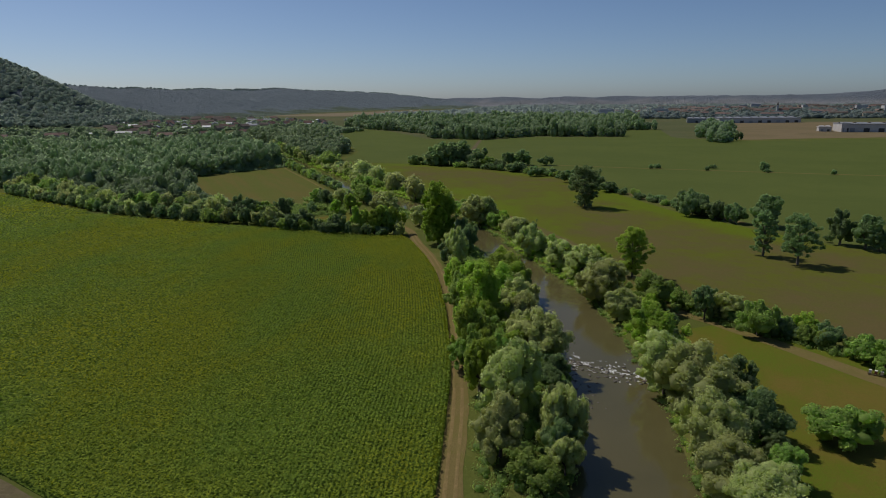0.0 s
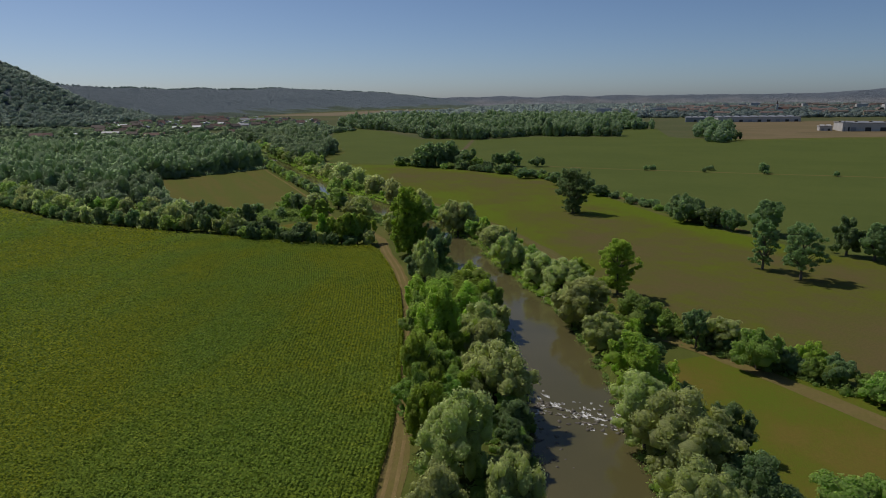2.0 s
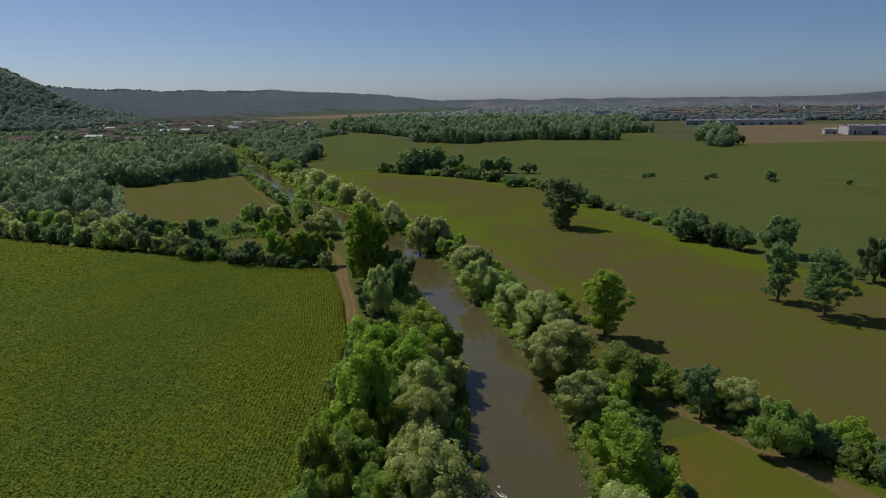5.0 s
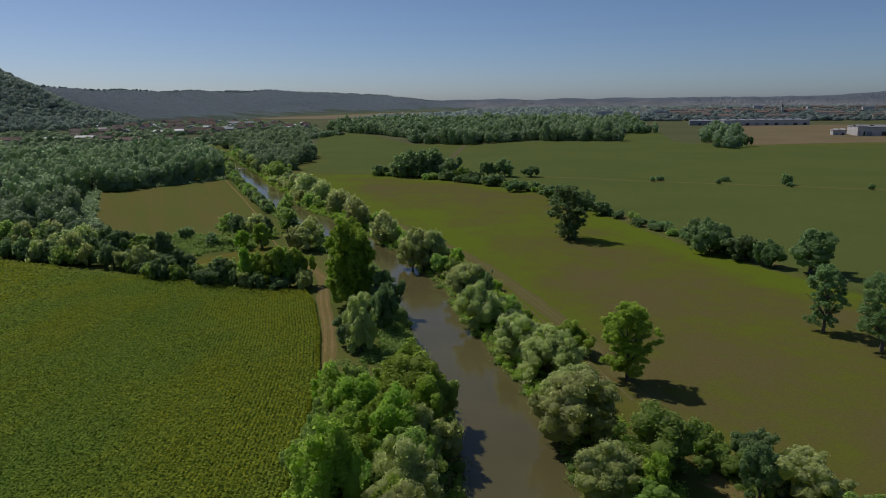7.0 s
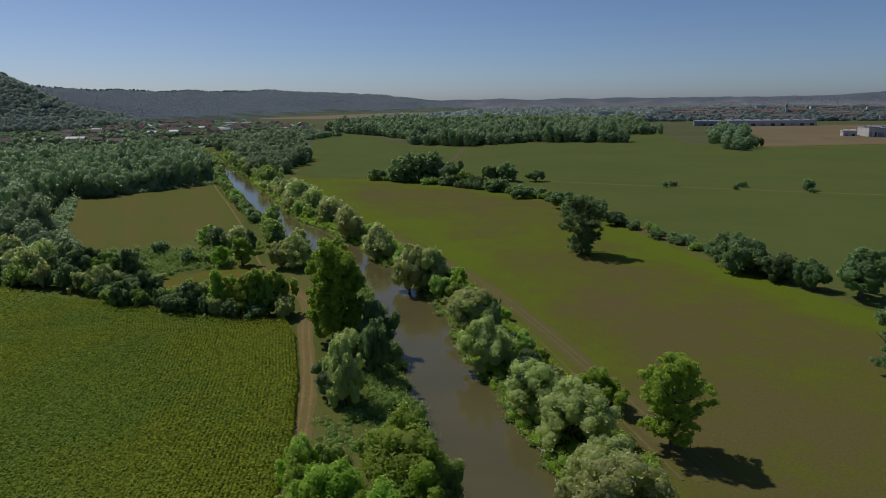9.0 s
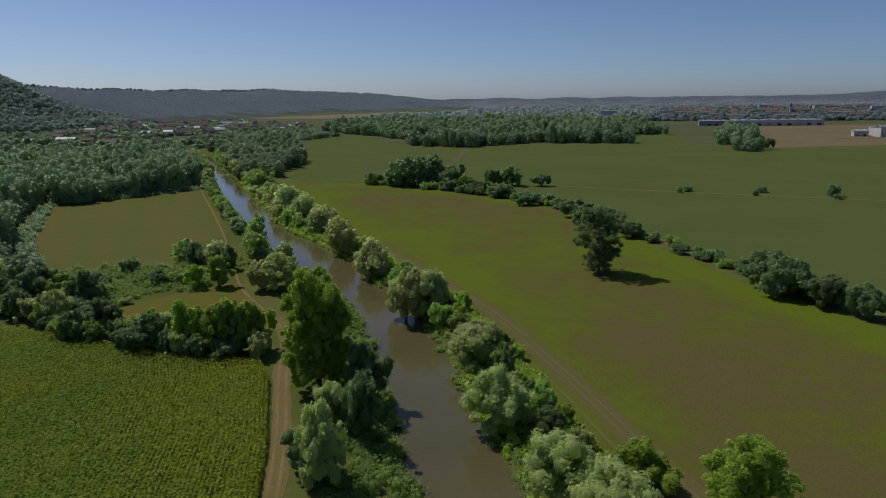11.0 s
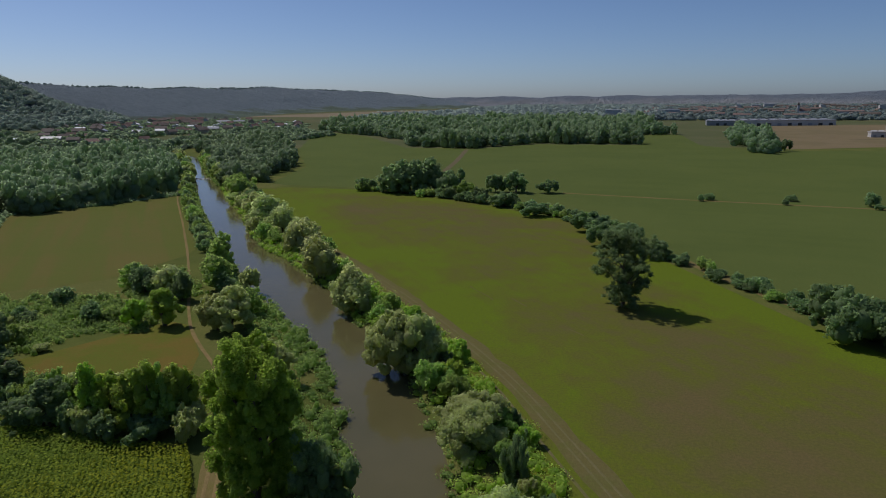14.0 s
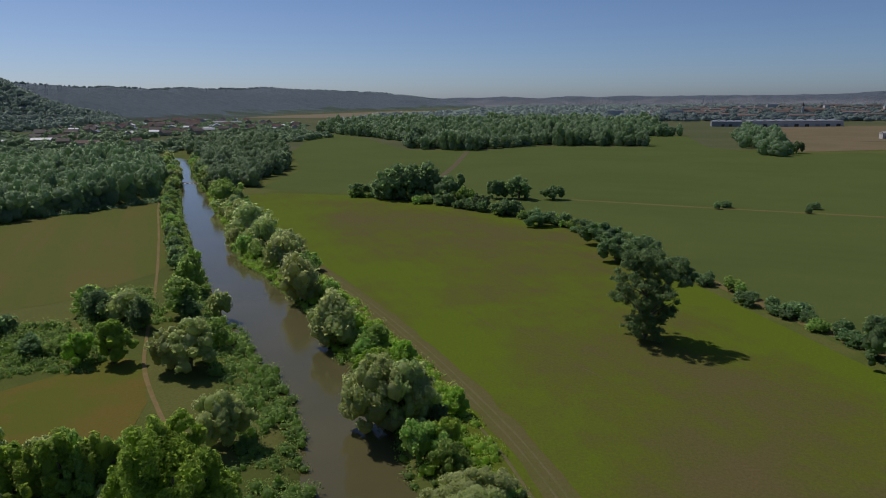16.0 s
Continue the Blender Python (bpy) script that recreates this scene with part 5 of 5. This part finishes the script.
def beehives(x, y, turn):
    stand = tagged(new("hive_stand"), "low wooden stand carrying beehives in the grass", "stand")
    for k in (-1.1, 1.1):
        part("bearer", boxes("bearer", [(-2.6, 2.6, k * 0.25 - 0.05, k * 0.25 + 0.05, 0.3, 0.4)], STAND_WOOD), stand)
    for k in (-2.3, 0, 2.3):
        part("leg", boxes("leg", [(k - 0.06, k + 0.06, -0.35, 0.35, -0.05, 0.3)], STAND_WOOD), stand)
    base = pose(x, y, 0.04, 0, 0, turn)
    stand.matrix_basis = base
    for i in range(5):
        paint = HIVE_PAINT[i % 3]
        hive = tagged(new("beehive"), "painted wooden beehive box with pale lid", "beehive", "row of beehives")
        part("body", boxes("body", [(-0.25, 0.25, -0.25, 0.25, 0, 0.32), (-0.25, 0.25, -0.25, 0.25, 0.33, 0.62)], paint), hive)
        part("lid", boxes("lid", [(-0.29, 0.29, -0.29, 0.29, 0.62, 0.72)], HIVE_PAINT[0]), hive)
        part("flight_slot", boxes("flight_slot", [(-0.15, 0.15, -0.27, -0.24, 0.02, 0.06)], GLASS_DARK), hive)
        hive.matrix_basis = base @ pose(-2.1 + i * 1.05, 0, 0.4)


beehives(86.5, 134.2, -35)
beehives(89.5, 130.5, -40)


# ---------------------------------------------------------------- the riffle, stones and driftwood
def stones(seed, n, spot, size, label):
    """River stones: lumpy, low, partly under water."""
    r = np.random.default_rng(seed)
    bv, bf = BALLS[2]
    made = []
    for k in range(4):
        v = bv * (1 + 0.25 * r.normal(size=(len(bv), 1)).clip(-1, 1)) * (1, 0.8, 0.5)
        made.append(mesh_of("stone", v.tolist(), [tuple(int(i) for i in q) for q in bf], STONE, True))
    for i in range(n):
        x, y = spot(r)
        s = r.uniform(*size)
        ob = tagged(new("stone", made[i % 4]), label, "stone", "stones in the river")
        ob.matrix_basis = pose(x, y, WATER_Z - 0.05, 0, 0, float(r.uniform(0, 360))) @ Matrix.Diagonal((s, s, s, 1))


stones(61, 90, lambda r: ((lambda u: (21.5 + 17 * u, 145 - 9 * u + r.normal() * 2.6))(r.uniform(0, 1))), (0.2, 0.6), "grey wet stone breaking the river surface")
stones(62, 40, lambda r: (21.5 + abs(r.normal()) * 2.4, r.uniform(122, 142)), (0.2, 0.55), "grey stone in the shallow river edge")


def white_water():
    """Broken water below the stones: curved lips of foam, each with thin streaks running into it."""
    r = np.random.default_rng(64)
    V, F = [], []

    def strand(points, width, height):
        k, n = len(V), len(points)
        for i, (x, y) in enumerate(points):
            t = 2 * i / (n - 1) - 1
            w = width * (1 - t * t) + 0.012
            V.extend([(x, y - w, WATER_Z + 0.01), (x, y, WATER_Z + 0.02 + height * (1 - t * t)), (x, y + w, WATER_Z + 0.01)])
        for j in range(n - 1):
            for m in (0, 1):
                c = k + 3 * j + m
                F.append((c, c + 3, c + 4, c + 1))

    for i in range(95):
        u = r.uniform(0.03, 1) ** 0.8
        x, y = 22.5 + 17 * u + r.normal() * 0.3, 146 - 9 * u + r.normal() * 2.5
        big = r.uniform(0.18, 0.42) * (1.9 if r.uniform() < 0.22 else 1.0)
        turn, lean = r.normal() * 0.3 - 0.2, r.normal() * 0.3 - 0.2
        arc = np.linspace(-1.0, 1.0, 7) - math.pi / 2 + turn
        if i % 3 == 0:
            strand([(x + big * math.cos(a) + r.normal() * 0.06, y + big * math.sin(a) * 0.6 + r.normal() * 0.06) for a in arc], r.uniform(0.03, 0.06), 0.05)
        for a in np.linspace(arc[0], arc[-1], 3 + int(big * 8)):
            a += r.normal() * 0.12
            reach = big * r.uniform(0.9, 3.0)
            w = r.uniform(0.025, 0.075)
            k = len(V)
            sx, sy = x + big * 0.95 * math.cos(a), y + big * 0.57 * math.sin(a)
            tx, ty = x + big * 0.5 * math.cos(a) + lean * reach + r.normal() * 0.12, sy + reach
            V.extend([(sx - w, sy, WATER_Z + 0.03), (sx + w, sy, WATER_Z + 0.03), (tx + w * 0.15, ty, WATER_Z + 0.012), (tx - w * 0.15, ty, WATER_Z + 0.012)])
            F.append((k, k + 1, k + 2, k + 3))
    tagged(new("white_water", mesh_of("white_water", V, F, FOAM, True)), "white broken water over the stone riffle", "rapids", kind="stuff")


white_water()


def driftwood(x, y, turn, seed, size):
    """A dead branch with forks, lying half in the water."""
    me = limb_mesh("branch", seed, 5.0 * size, 0.14 * size, 1.6 * size, 5)
    me.materials[0] = DEADWOOD
    ob = tagged(new("dead_branch", me), "bleached dead branch lying on the river edge", "driftwood", "driftwood on the bank")
    ob.matrix_basis = pose(x, y, WATER_Z + 0.25, 82, 0, turn)


for i, (x, y, turn) in enumerate(((38.5, 132, 70), (39.5, 130, 95), (37.8, 134.5, 60), (36, 204, 40), (34, 213, 120), (31, 224, 60), (29, 230, 100), (33, 217, 20), (27.5, 236, 80))):
    driftwood(x, y, turn, 400 + i, 0.8 + 0.12 * (i % 4))


# ---------------------------------------------------------------- sunflowers
def sunflowers():
    r = np.random.default_rng(91)
    edge_y = np.array([60, 89, 124, 145, 177, 202, 220, 232, 243, 257, 269, 279])
    edge_x = np.array([-4.8, -4.4, -3.0, -2.9, -4.9, -7.2, -9.4, -12, -14.2, -18.2, -21.3, -26])
    V, F, base = [], [], 0
    for u0, u1, y0, y1, row, gap, size, layers in ((0, 75, 62, 312, 0.75, 0.42, 0.34, 3), (75, 170, 85, 260, 0.8, 0.6, 0.44, 2), (75, 170, 260, 335, 0.9, 0.8, 0.56, 2), (170, 420, 100, 480, 1.3, 1.3, 0.85, 1)):
        u, y = np.meshgrid(np.arange(u0 + 0.3, u1, row), np.arange(y0, y1, gap))
        u, y = u.ravel(), y.ravel()
        y = y + r.uniform(-0.4, 0.4, len(y)) * gap
        u = u + r.normal(size=len(u)) * 0.07 * row
        x = np.interp(y, edge_y, edge_x) - u
        p = np.stack([x, y], 1)
        p = p[inside(p, SUNFLOWERS)]
        p = p[r.uniform(size=len(p)) > 0.04]
        n = len(p)
        for k in range(layers):
            at = np.column_stack([p + r.normal(size=(n, 2)) * 0.12, 1.35 + 0.14 * r.normal(size=n).clip(-1.5, 1.5) - 0.17 * k])
            out = np.column_stack([r.normal(size=(n, 2)) * 0.35, np.ones(n)])
            V.append(sprays(r, at, out, size * 1.15, 0.35, 1.3))
            F.append(np.arange(3 * n).reshape(-1, 3) + base)
            base += 3 * n
    y = np.repeat(np.arange(62, 279, 0.3), 4)
    x = np.interp(y, edge_y, edge_x) - r.uniform(0.0, 0.9, len(y))
    at = np.column_stack([x, y, r.uniform(0.2, 1.3, len(y))])
    out = np.column_stack([np.ones(len(y)), r.normal(size=len(y)) * 0.4, r.uniform(0.2, 1.2, len(y))])
    V.append(sprays(r, at, out, 0.45, 0.5, 1.3))
    F.append(np.arange(3 * len(y)).reshape(-1, 3) + base)
    me = quick_mesh("sunflowers", np.concatenate(V), NONE4, np.concatenate(F), CROP)
    tagged(new("sunflowers", me), "dense rows of leafy green sunflowers going yellow", "crop", kind="stuff")


sunflowers()



def weir():
    """A low sill of stones across the river with a line of white water below it."""
    r = np.random.default_rng(71)
    y0 = 688
    l, rr = bank(y0, -1), bank(y0, 1)
    stones(72, 26, lambda q: (q.uniform(l, rr), y0 + q.normal() * 0.8), (0.5, 1.1), "grey boulder of the low stone weir")
    V, F = [], []
    for x in np.arange(l + 0.5, rr - 0.5, 0.9):
        k = len(V)
        w = r.uniform(0.5, 1.6)
        V += [(x, y0 - 0.6, WATER_Z + 0.16), (x + 0.8, y0 - 0.6, WATER_Z + 0.16), (x + 0.8, y0 - 0.6 - w, WATER_Z + 0.02), (x, y0 - 0.6 - w, WATER_Z + 0.02)]
        F.append((k, k + 3, k + 2, k + 1))
    tagged(new("white_water", mesh_of("white_water", V, F, FOAM)), "white water spilling over the low weir", "rapids", kind="stuff")


weir()
